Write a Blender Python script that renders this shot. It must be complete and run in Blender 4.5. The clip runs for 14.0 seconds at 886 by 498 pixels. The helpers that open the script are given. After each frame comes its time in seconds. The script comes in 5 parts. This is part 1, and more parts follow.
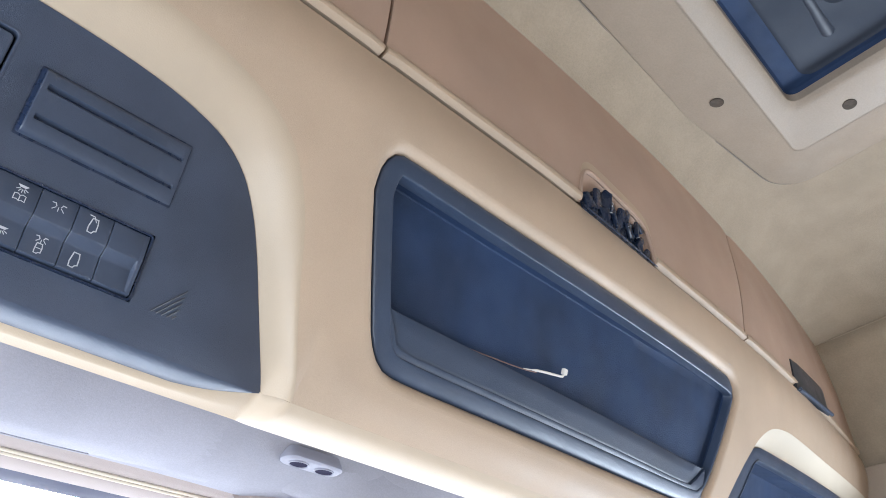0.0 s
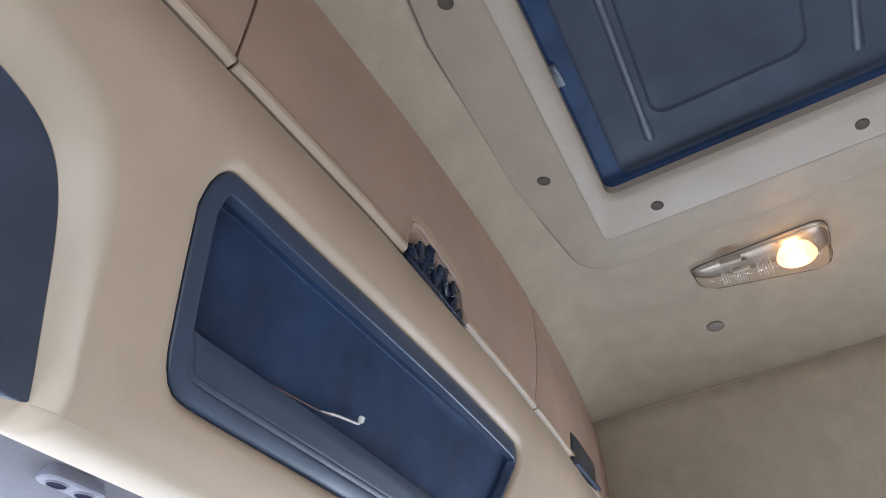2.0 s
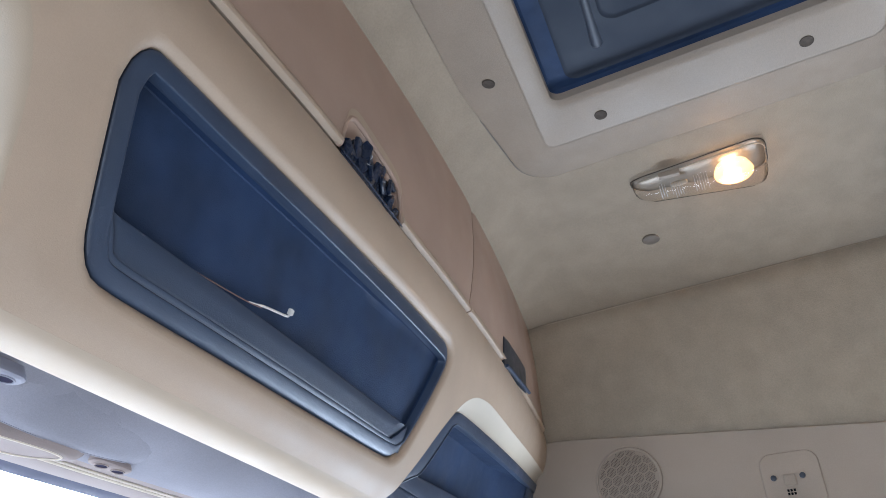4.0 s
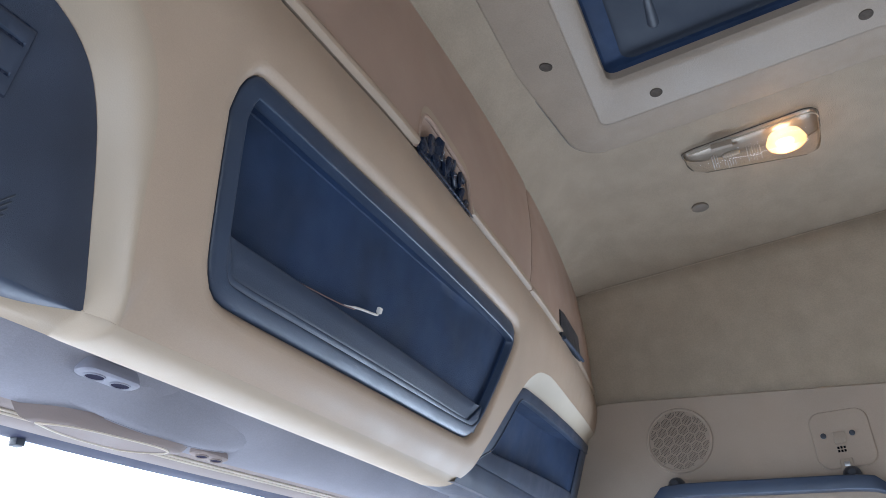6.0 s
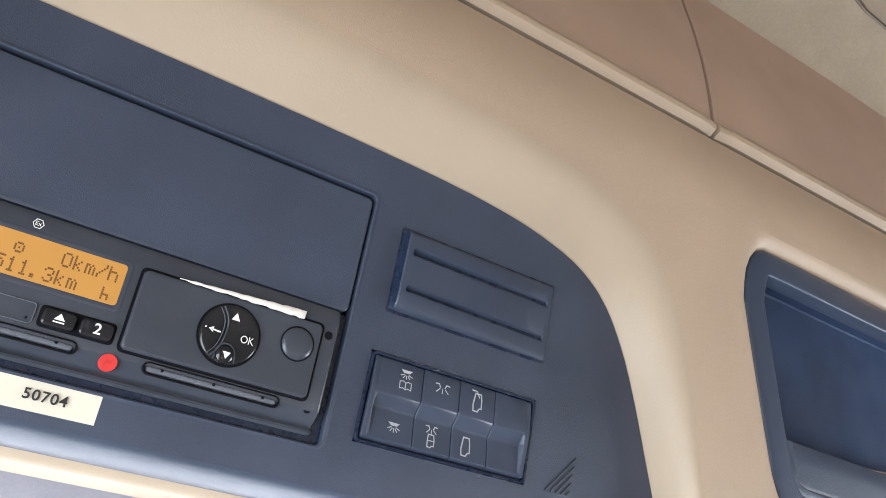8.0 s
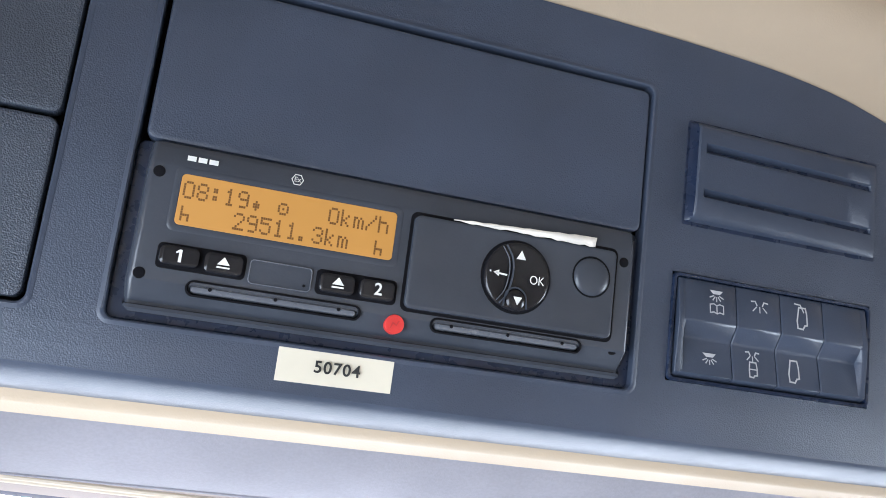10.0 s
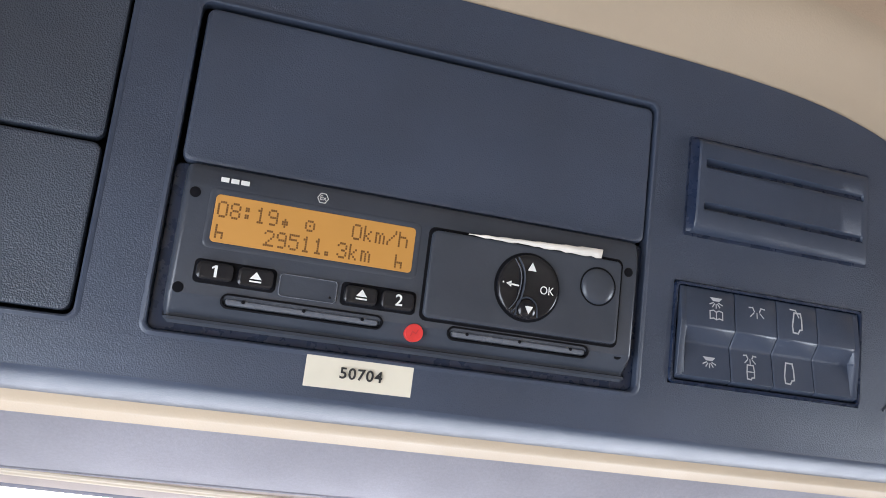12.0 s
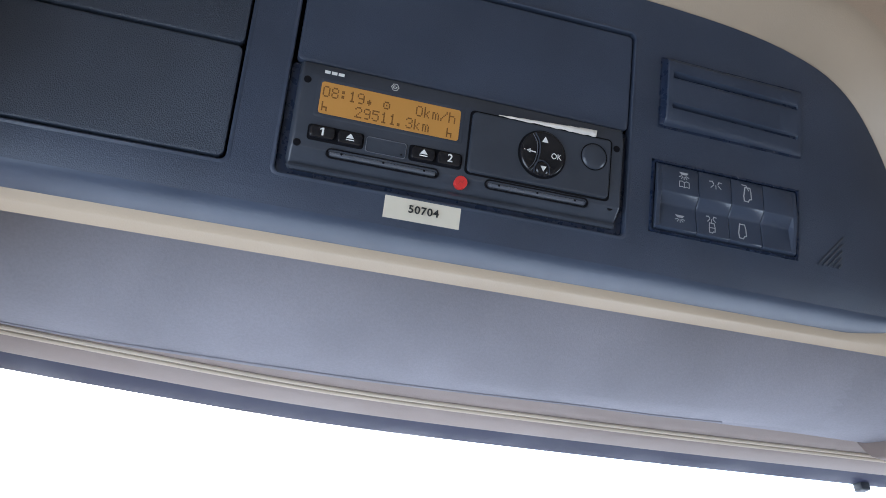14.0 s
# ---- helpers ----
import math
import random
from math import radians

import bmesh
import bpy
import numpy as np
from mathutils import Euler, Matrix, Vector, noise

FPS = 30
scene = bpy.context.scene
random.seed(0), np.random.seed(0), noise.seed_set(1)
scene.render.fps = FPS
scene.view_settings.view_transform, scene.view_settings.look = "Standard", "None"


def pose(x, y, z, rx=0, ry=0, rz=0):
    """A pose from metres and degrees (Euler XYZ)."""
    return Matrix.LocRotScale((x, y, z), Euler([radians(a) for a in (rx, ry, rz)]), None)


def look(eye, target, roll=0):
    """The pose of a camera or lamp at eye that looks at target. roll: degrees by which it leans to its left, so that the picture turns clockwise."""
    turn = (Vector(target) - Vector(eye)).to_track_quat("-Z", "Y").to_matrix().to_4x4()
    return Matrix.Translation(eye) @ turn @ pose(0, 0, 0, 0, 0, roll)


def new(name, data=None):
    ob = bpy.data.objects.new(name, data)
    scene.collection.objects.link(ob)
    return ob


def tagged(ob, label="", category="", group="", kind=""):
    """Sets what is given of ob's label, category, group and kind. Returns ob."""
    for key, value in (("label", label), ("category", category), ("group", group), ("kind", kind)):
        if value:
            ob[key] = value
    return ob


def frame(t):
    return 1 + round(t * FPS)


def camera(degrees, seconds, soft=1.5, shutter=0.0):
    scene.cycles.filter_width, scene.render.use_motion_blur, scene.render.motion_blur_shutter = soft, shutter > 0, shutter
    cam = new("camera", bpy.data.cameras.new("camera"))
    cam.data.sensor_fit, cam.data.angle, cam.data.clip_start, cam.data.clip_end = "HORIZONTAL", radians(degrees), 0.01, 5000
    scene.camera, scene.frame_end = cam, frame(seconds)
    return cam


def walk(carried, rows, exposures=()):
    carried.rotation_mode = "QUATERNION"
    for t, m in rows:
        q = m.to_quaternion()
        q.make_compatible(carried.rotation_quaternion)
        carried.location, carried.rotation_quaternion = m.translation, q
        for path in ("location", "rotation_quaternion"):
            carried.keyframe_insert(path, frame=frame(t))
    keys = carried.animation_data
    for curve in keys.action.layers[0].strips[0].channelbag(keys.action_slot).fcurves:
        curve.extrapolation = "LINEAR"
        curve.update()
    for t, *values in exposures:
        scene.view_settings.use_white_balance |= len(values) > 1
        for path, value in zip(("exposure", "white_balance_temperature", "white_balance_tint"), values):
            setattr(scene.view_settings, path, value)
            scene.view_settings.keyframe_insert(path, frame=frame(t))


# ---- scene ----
cam = camera(57.3, 14.0, soft=0.9)
PATH = [
    (0, (0.1312, -0.4172, 1.6343), (0.4226, -0.1362, 1.9278), -1.28),
    (0.5, (0.1235, -0.3776, 1.6514), (0.4568, -0.1392, 1.9379), -2.09),
    (1, (0.1148, -0.4497, 1.6468), (0.4430, -0.2393, 1.9599), -1.61),
    (1.5, (0.1410, -0.4294, 1.6456), (0.4808, -0.2431, 1.9615), -1.60),
    (2, (0.1309, -0.4075, 1.6401), (0.4785, -0.2276, 1.9513), -1.74),
    (2.5, (0.1303, -0.4120, 1.6426), (0.4812, -0.2330, 1.9505), -1.67),
    (3, (0.1336, -0.4168, 1.6488), (0.4894, -0.2444, 1.9549), -1.57),
    (3.5, (0.1415, -0.4256, 1.6374), (0.5088, -0.2607, 1.9340), -1.15),
    (3.7, (0.1495, -0.4219, 1.6310), (0.5280, -0.2542, 1.9113), -1.19),
    (5.8, (0.0906, -0.3831, 1.6607), (0.4968, -0.2158, 1.8995), -2.71),
    (6, (0.0792, -0.3809, 1.6604), (0.4775, -0.1961, 1.8995), -2.82),
    (6.5, (0.0609, -0.3793, 1.6817), (0.4170, -0.1213, 1.9197), -1.59),
    (7, (0.0282, -0.3715, 1.7021), (0.3201, -0.0470, 1.9460), -0.68),
    (7.3, (0.0121, -0.3615, 1.7127), (0.2731, -0.0226, 1.9716), -0.44),
    (7.5, (0.0228, -0.3550, 1.7193), (0.2645, -0.0212, 2.0024), 0.07),
    (8, (0.0424, -0.3088, 1.7389), (0.2534, 0.0222, 2.0487), -0.28),
    (8.2, (0.0311, -0.3060, 1.7520), (0.2272, 0.0399, 2.0551), 0.45),
    (8.5, (0.0324, -0.2972, 1.7542), (0.1791, 0.0656, 2.0654), 1.11),
    (9, (0.0313, -0.2622, 1.7735), (0.1549, 0.1331, 2.0536), 2.02),
    (9.2, (0.0301, -0.2504, 1.7802), (0.1568, 0.1594, 2.0372), 1.87),
    (11.3, (0.0014, -0.2647, 1.7872), (0.1299, 0.1515, 2.0327), 1.14),
    (11.5, (0.0019, -0.2639, 1.7853), (0.1307, 0.1526, 2.0301), 1.14),
    (12, (0.0069, -0.2747, 1.7830), (0.1336, 0.1430, 2.0267), 1.23),
    (12.5, (-0.0074, -0.2803, 1.7730), (0.1183, 0.1379, 2.0166), 1.25),
    (13, (-0.0324, -0.3085, 1.7543), (0.0910, 0.1096, 1.9991), 1.34),
    (13.3, (-0.0340, -0.3356, 1.7383), (0.0862, 0.0814, 1.9866), 1.75),
    (13.5, (-0.0289, -0.3387, 1.7089), (0.0877, 0.0716, 1.9696), 1.41),
    (13.8, (-0.0095, -0.3365, 1.6506), (0.0936, 0.0610, 1.9358), 1.77),
    (14, (-0.0194, -0.3238, 1.6343), (0.0915, 0.0779, 1.9105), 1.26),
]
EXPOSURES = [(0.0, 0.84, 6000, 10), (0.5, 0.54, 5900, 10), (1.0, 0.35, 6200, 10), (1.5, 0.40, 6100, 10), (2.0, 0.33, 5750, 10), (3.5, 0.29, 5600, 10), (5.8, 0.10, 5600, 10), (6.5, -0.22, 5400, 10), (7.0, -0.17, 5600, 10), (7.5, 0.22, 6050, 11), (8.0, 0.74, 6400, 11),
             (8.5, 0.76, 6350, 11), (9.0, 0.74, 5900, 9), (11.5, 0.36, 6350, 13), (13.0, 0.33, 6300, 13), (13.5, 0.26, 6150, 13), (13.8, 0.06, 5850, 11), (14.0, -0.3, 5750, 10)]
walk(cam, [(t, look(eye, target, roll)) for t, eye, target, roll in PATH], EXPOSURES)

# world, sun, daylight in the window openings
Z0 = 1.95                                  # height of the tachograph's display over the cab's ground datum
CON = pose(0, 0, Z0, 20, 0, 0)             # the console's own frame: x along it, y into it, z up its face
world = bpy.data.worlds.new("sky")
scene.world = world
world.use_nodes = True
wn = world.node_tree
sky = wn.nodes.new("ShaderNodeTexSky")
sky.sky_type, sky.sun_disc = "NISHITA", False
sky.sun_elevation, sky.sun_rotation = radians(26), radians(357)
wn.links.new(sky.outputs[0], wn.nodes["Background"].inputs[0])
wn.nodes["Background"].inputs[1].default_value = 0.15


def lamp(name, kind, energy, m, color=(1, 1, 1), **more):
    d = bpy.data.lights.new(name, kind)
    d.energy, d.color = energy, color
    for key, value in more.items():
        if key == "size":
            d.shape, d.size, d.size_y = "RECTANGLE", value[0], value[1]
        elif key == "angle":
            d.angle = value
        elif key == "radius":
            d.shadow_soft_size = value
    ob = new(name, d)
    ob.matrix_world = m
    return ob


lamp("sun", "SUN", 3.6, look((0.3, 6.3, 4.2), (0.6, -0.3, 1.0)), (1, 0.94, 0.85), angle=radians(4))
lamp("windscreen_daylight", "AREA", 28, look((0.757, 0.74, 1.52), (0.757, -0.4, 1.50)), (0.88, 0.935, 1.0), size=(2.4, 1.45))
lamp("side_window_daylight", "AREA", 14, look((1.86, -0.35, 1.45), (0.5, -0.35, 1.40)), (0.83, 0.915, 1.0), size=(0.85, 0.55))
lamp("side_window_daylight", "AREA", 9.2, look((-0.36, -0.35, 1.45), (1.0, -0.35, 1.40)), (0.83, 0.915, 1.0), size=(0.85, 0.55))


# materials
def material(name, color, rough=0.5, metal=0.0, grain=0.0, grain_scale=900, mottle=0.12, mottle_scale=6, spec=0.5, sheen=0.0, fleck=0.0, hide=0.0):
    """A procedural surface. mottle: broad stains; fleck: fine specks of colour; grain: fine relief; hide: leather-like cells in that relief."""
    m = bpy.data.materials.new(name)
    m.use_nodes = True
    nt = m.node_tree
    b = nt.nodes["Principled BSDF"]
    b.inputs["Metallic"].default_value = metal
    b.inputs["Specular IOR Level"].default_value = spec
    b.inputs["Sheen Weight"].default_value = sheen
    co = nt.nodes.new("ShaderNodeTexCoord")

    def noise(scale, detail):
        n = nt.nodes.new("ShaderNodeTexNoise")
        n.inputs["Scale"].default_value, n.inputs["Detail"].default_value = scale, detail
        nt.links.new(co.outputs["Object"], n.inputs["Vector"])
        return n.outputs[0]

    def spread(value, lo, hi, to_lo=0.0, to_hi=1.0):
        n = nt.nodes.new("ShaderNodeMapRange")
        for k, v in enumerate((lo, hi, to_lo, to_hi)):
            n.inputs[k + 1].default_value = v
        nt.links.new(value, n.inputs[0])
        return n.outputs[0]

    broad = noise(mottle_scale, 5)
    mix = nt.nodes.new("ShaderNodeMix")
    mix.data_type = "RGBA"
    mix.inputs[6].default_value = (*[c * (1 - mottle) for c in color], 1)
    mix.inputs[7].default_value = (*[min(1, c * (1 + mottle * 0.6)) for c in color], 1)
    nt.links.new(spread(broad, 0.35, 0.65), mix.inputs[0])
    shade = mix.outputs[2]
    if fleck:
        fine = nt.nodes.new("ShaderNodeMix")
        fine.data_type, fine.blend_type = "RGBA", "MULTIPLY"
        fine.inputs[0].default_value = 1.0
        nt.links.new(shade, fine.inputs[6])
        nt.links.new(spread(noise(grain_scale * 0.55, 4), 0.34, 0.66, 1 - fleck, 1 + fleck * 0.5), fine.inputs[7])
        shade = fine.outputs[2]
    nt.links.new(shade, b.inputs["Base Color"])
    nt.links.new(spread(noise(mottle_scale * 2.3, 6), 0.3, 0.7, rough * 0.86, min(1, rough * 1.14)), b.inputs["Roughness"])
    if grain:
        height = noise(grain_scale, 3)
        if hide:
            cell = nt.nodes.new("ShaderNodeTexVoronoi")
            cell.inputs["Scale"].default_value = grain_scale * 0.8
            nt.links.new(co.outputs["Object"], cell.inputs["Vector"])
            both = nt.nodes.new("ShaderNodeMix")
            both.inputs[0].default_value = hide
            nt.links.new(height, both.inputs[2])
            nt.links.new(cell.outputs[0], both.inputs[3])
            height = both.outputs[0]
        bump = nt.nodes.new("ShaderNodeBump")
        bump.inputs["Strength"].default_value, bump.inputs["Distance"].default_value = grain, 0.001
        nt.links.new(height, bump.inputs["Height"])
        nt.links.new(bump.outputs[0], b.inputs["Normal"])
    return m


def glow(name, color, strength, base=(0.8, 0.8, 0.8)):
    m = material(name, base, 0.4)
    b = m.node_tree.nodes["Principled BSDF"]
    b.inputs["Emission Color"].default_value = (*color, 1)
    b.inputs["Emission Strength"].default_value = strength
    return m


def clear(name, rough=0.02, color=(1, 1, 1), ior=1.12):
    m = bpy.data.materials.new(name)
    m.use_nodes = True
    b = m.node_tree.nodes["Principled BSDF"]
    b.inputs["Base Color"].default_value = (*color, 1)
    b.inputs["Transmission Weight"].default_value, b.inputs["Roughness"].default_value, b.inputs["IOR"].default_value = 1.0, rough, ior
    return m


BEIGE = material("beige_soft_plastic", (0.46, 0.347, 0.248), 0.55, grain=0.17, grain_scale=1100, mottle=0.06, mottle_scale=9, fleck=0.025)
DOOR = material("tan_door_plastic", (0.416, 0.290, 0.217), 0.6, grain=0.17, grain_scale=1100, mottle=0.06, mottle_scale=7, fleck=0.025)
FABRIC = material("headliner_felt", (0.345, 0.281, 0.206), 0.95, grain=0.7, grain_scale=600, mottle=0.07, mottle_scale=22, spec=0.1, sheen=0.2, fleck=0.06)
FRAME = material("hatch_frame_plastic", (0.330, 0.268, 0.206), 0.5, grain=0.5, grain_scale=800, mottle=0.05, fleck=0.05)
# the frame's plastic again, darkened for the shade on its slope
SKIRT = material("hatch_frame_shaded", (0.318, 0.254, 0.190), 0.6, grain=0.5, grain_scale=700, mottle=0.06, mottle_scale=14, fleck=0.05)
TRIM = material("tan_trim_plastic", (0.37, 0.298, 0.232), 0.6, grain=0.2, grain_scale=1000, mottle=0.06, fleck=0.04)
DARK = material("dark_grained_plastic", (0.046, 0.059, 0.091), 0.33, grain=0.28, grain_scale=2000, mottle=0.12, mottle_scale=20, hide=0.4)
DARKS = material("dark_fine_grained_plastic", (0.046, 0.059, 0.091), 0.33, grain=0.10, grain_scale=1500, mottle=0.12, mottle_scale=20)
DARK2 = material("dark_smooth_plastic", (0.040, 0.046, 0.060), 0.38, grain=0.05, grain_scale=900, mottle=0.12, mottle_scale=25)
NICHE = material("dark_niche_plastic", (0.043, 0.061, 0.101), 0.37, grain=0.15, grain_scale=1100, mottle=0.15, mottle_scale=12)
NAVY = material("navy_black_plastic", (0.013, 0.022, 0.048), 0.28, mottle=0.2, mottle_scale=80)
BORDER = material("dark_glass_border", (0.030, 0.032, 0.072), 0.6, mottle=0.1, spec=0.2)
# darker navy puts the shade deep in the niches into the colour
DEEP_NAVY = material("navy_recess_shade", (0.0155, 0.034, 0.084), 0.68, grain=0.4, grain_scale=900, mottle=0.25, mottle_scale=14, spec=0.3)
BLACK = material("black_gap", (0.008, 0.008, 0.010), 0.8, mottle=0.1, spec=0.06)
# dark brown that paints the shade in the gap below the doors
GAP = material("brown_door_gap_shade", (0.026, 0.020, 0.016), 0.8, mottle=0.1, spec=0.1)
PLUG = material("brown_plug_plastic", (0.175, 0.142, 0.108), 0.6)
# dark brown that paints the shade in holes and gaps
SHADE = material("brown_hole_shade", (0.085, 0.068, 0.054), 0.8, mottle=0.2, mottle_scale=200, spec=0.2)
TACHO = material("satin_black_housing", (0.047, 0.054, 0.070), 0.24, grain=0.04, grain_scale=900, mottle=0.12, mottle_scale=25)
SATIN = material("grey_slot_rim", (0.12, 0.13, 0.155), 0.3, mottle=0.1, mottle_scale=60)
HINGE = material("pale_grey_plastic", (0.26, 0.26, 0.31), 0.5, mottle=0.06)
# dark colour that paints the shade in the hinges' screw wells
WELL = material("dark_well_shade", (0.034, 0.032, 0.056), 0.9, mottle=0.1, spec=0.03)
LEATHER = material("dark_leather_grain_plastic", (0.046, 0.057, 0.080), 0.36, grain=0.45, grain_scale=1900, mottle=0.12, mottle_scale=20, hide=0.5)
PRINT = material("grey_white_print", (0.50, 0.51, 0.53), 0.6)
HOUSING = material("satin_lamp_housing", (0.27, 0.235, 0.19), 0.35, metal=0.5, mottle=0.1, mottle_scale=40)
GLOSS = material("gloss_black_button", (0.012, 0.012, 0.015), 0.16, mottle=0.1, mottle_scale=60)
LID = material("hatch_lid_plastic", (0.036, 0.044, 0.062), 0.62, grain=0.15, grain_scale=800, mottle=0.10, mottle_scale=10, spec=0.18)
RIB = material("hatch_rib_plastic", (0.036, 0.044, 0.062), 0.5, mottle=0.10, mottle_scale=10)
GREY = material("grey_visor_cloth", (0.288, 0.282, 0.318), 0.9, grain=0.2, grain_scale=900, mottle=0.10, mottle_scale=9, spec=0.2, fleck=0.05)
ROSE = material("rose_beige_header", (0.275, 0.222, 0.205), 0.7, grain=0.25, grain_scale=700, mottle=0.08)
PIPE = material("pale_piping", (0.62, 0.54, 0.44), 0.5, mottle=0.05)
PALE = material("pale_beige_plastic", (0.52, 0.45, 0.35), 0.5, mottle=0.05)
PAPER = material("paper_label", (0.68, 0.62, 0.50), 0.7, mottle=0.06, mottle_scale=40)
INK = material("label_ink", (0.02, 0.02, 0.02), 0.6)
WHITE = material("white_print", (0.75, 0.75, 0.72), 0.6)
CREAM = material("torn_white_film", (0.78, 0.73, 0.66), 0.6, mottle=0.15, mottle_scale=80)
RED = material("red_seal_sticker", (0.62, 0.035, 0.03), 0.5, mottle=0.15, mottle_scale=120)
REDINK = material("red_seal_ink", (0.48, 0.03, 0.03), 0.5)
LCD = glow("amber_display", (0.90, 0.44, 0.08), 0.15, (0.38, 0.185, 0.045))
LCDINK = material("display_segments", (0.16, 0.065, 0.010), 0.6)
METAL = material("steel", (0.55, 0.55, 0.56), 0.3, metal=1.0)


def thin_clear(name, tint, ior, rough, milky=0.0, milk=(1, 1, 1)):
    """A thin clear shell: see-through, with a Fresnel gloss, and if wanted a milky part."""
    m = bpy.data.materials.new(name)
    m.use_nodes = True
    nt = m.node_tree
    nt.nodes.remove(nt.nodes["Principled BSDF"])
    see, gloss, fres, mix = [nt.nodes.new("ShaderNode" + k) for k in ("BsdfTransparent", "BsdfGlossy", "Fresnel", "MixShader")]
    see.inputs[0].default_value = (*tint, 1)
    gloss.inputs["Roughness"].default_value, fres.inputs[0].default_value = rough, ior
    base = see
    if milky:
        soft, add = nt.nodes.new("ShaderNodeBsdfTranslucent"), nt.nodes.new("ShaderNodeMixShader")
        soft.inputs[0].default_value = (*milk, 1)
        add.inputs[0].default_value = milky
        nt.links.new(see.outputs[0], add.inputs[1])
        nt.links.new(soft.outputs[0], add.inputs[2])
        base = add
    nt.links.new(fres.outputs[0], mix.inputs[0])
    nt.links.new(base.outputs[0], mix.inputs[1])
    nt.links.new(gloss.outputs[0], mix.inputs[2])
    nt.links.new(mix.outputs[0], nt.nodes["Material Output"].inputs[0])
    return m


CLEAR = thin_clear("clear_lamp_cover", (0.97, 0.95, 0.93), 1.18, 0.06)
CRACK = material("pale_broken_edge", (0.55, 0.56, 0.60), 0.35, mottle=0.2, mottle_scale=90)
PANE = clear("window_glass", 0.0, (1, 1, 1), 1.03)
BULB = glow("warm_bulb", (1.0, 0.58, 0.28), 40)
# pale colour that paints the bright streaks in the lamp's cover
STREAK = material("lamp_cover_highlight", (0.50, 0.47, 0.42), 0.15, mottle=0.2, mottle_scale=300, spec=0.8)
# milky shell material, there only to spread the bulb's glow
HALO = thin_clear("milky_glow_shell", (1.0, 0.95, 0.88), 1.2, 0.2, 0.55, (1.0, 0.84, 0.62))
# the fascia's beige, its tint shifted for the light on surround and underside
BAND = material("beige_plastic_light_tint", (0.425, 0.335, 0.240), 0.55, grain=0.13, grain_scale=1000, mottle=0.05, mottle_scale=9)
CONCRETE = material("concrete_yard", (0.30, 0.29, 0.27), 0.9, mottle=0.2, mottle_scale=0.6)
DASH = material("dash_plastic", (0.16, 0.16, 0.17), 0.6, mottle=0.1)
CARPET = material("floor_mat", (0.33, 0.32, 0.31), 0.9, mottle=0.2)
WALL = material("rear_wall_felt", (0.32, 0.28, 0.23), 0.95, mottle=0.1)


# mesh helpers
def part(name, bm, mat, parent, label="", smooth=True, m=None, out=None, flat_sheet=False):
    """Link a bmesh as one mesh object. out: the side to which an open sheet's faces look."""
    me = bpy.data.meshes.new(name)
    bmesh.ops.recalc_face_normals(bm, faces=bm.faces)
    if out:
        bm.normal_update()
        if flat_sheet:
            bmesh.ops.reverse_faces(bm, faces=[f for f in bm.faces if f.normal.dot(Vector(out)) < 0])
        elif sum((f.normal * f.calc_area() for f in bm.faces), Vector()).dot(Vector(out)) < 0:
            bmesh.ops.reverse_faces(bm, faces=bm.faces)
    bm.to_mesh(me)
    bm.free()
    if smooth:
        me.polygons.foreach_set("use_smooth", [True] * len(me.polygons))
        me.set_sharp_from_angle(angle=radians(38))
    me.materials.append(mat)
    ob = new(name, me)
    if parent:
        ob.parent = parent
    if m is not None:
        ob.matrix_basis = m
    if label:
        ob["label"] = label
    return ob


def thing(name, label, category, m=CON, group="", kind=""):
    ob = new(name)
    ob.empty_display_size = 0.02
    ob.matrix_basis = m
    return tagged(ob, label, category, group, kind)


def grid(bm, rows, closed=False):
    vs = [[bm.verts.new(p) for p in row] for row in rows]
    for a, b in zip(vs, vs[1:]):
        n = len(a)
        for i in range(n if closed else n - 1):
            f = (a[i], a[(i + 1) % n], b[(i + 1) % n], b[i])
            bm.faces.new(f)
    return vs


def lofted(loops, cap_first=False, cap_last=False, closed=True):
    bm = bmesh.new()
    vs = grid(bm, loops, closed)
    if cap_first:
        bm.faces.new(vs[0])
    if cap_last:
        bm.faces.new(vs[-1])
    bmesh.ops.remove_doubles(bm, verts=bm.verts, dist=1e-6)
    return bm


def block(x0, x1, y0, y1, z0, z1, bevel=0.0, seg=2):
    bm = bmesh.new()
    bmesh.ops.create_cube(bm, size=1)
    for v in bm.verts:
        v.co = ((x0 + x1) / 2 + v.co.x * (x1 - x0), (y0 + y1) / 2 + v.co.y * (y1 - y0), (z0 + z1) / 2 + v.co.z * (z1 - z0))
    if bevel:
        bmesh.ops.bevel(bm, geom=bm.edges[:], offset=bevel, segments=seg, profile=0.6, affect="EDGES")
    return bm


def rounded(x0, x1, z0, z1, r, n=6):
    """A closed rounded rectangle in x and z."""
    pts = []
    for cx, cz, a in ((x1 - r, z1 - r, 0), (x0 + r, z1 - r, 90), (x0 + r, z0 + r, 180), (x1 - r, z0 + r, 270)):
        for i in range(n + 1):
            t = radians(a + 90 * i / n)
            pts.append((cx + r * math.cos(t), cz + r * math.sin(t)))
    return pts


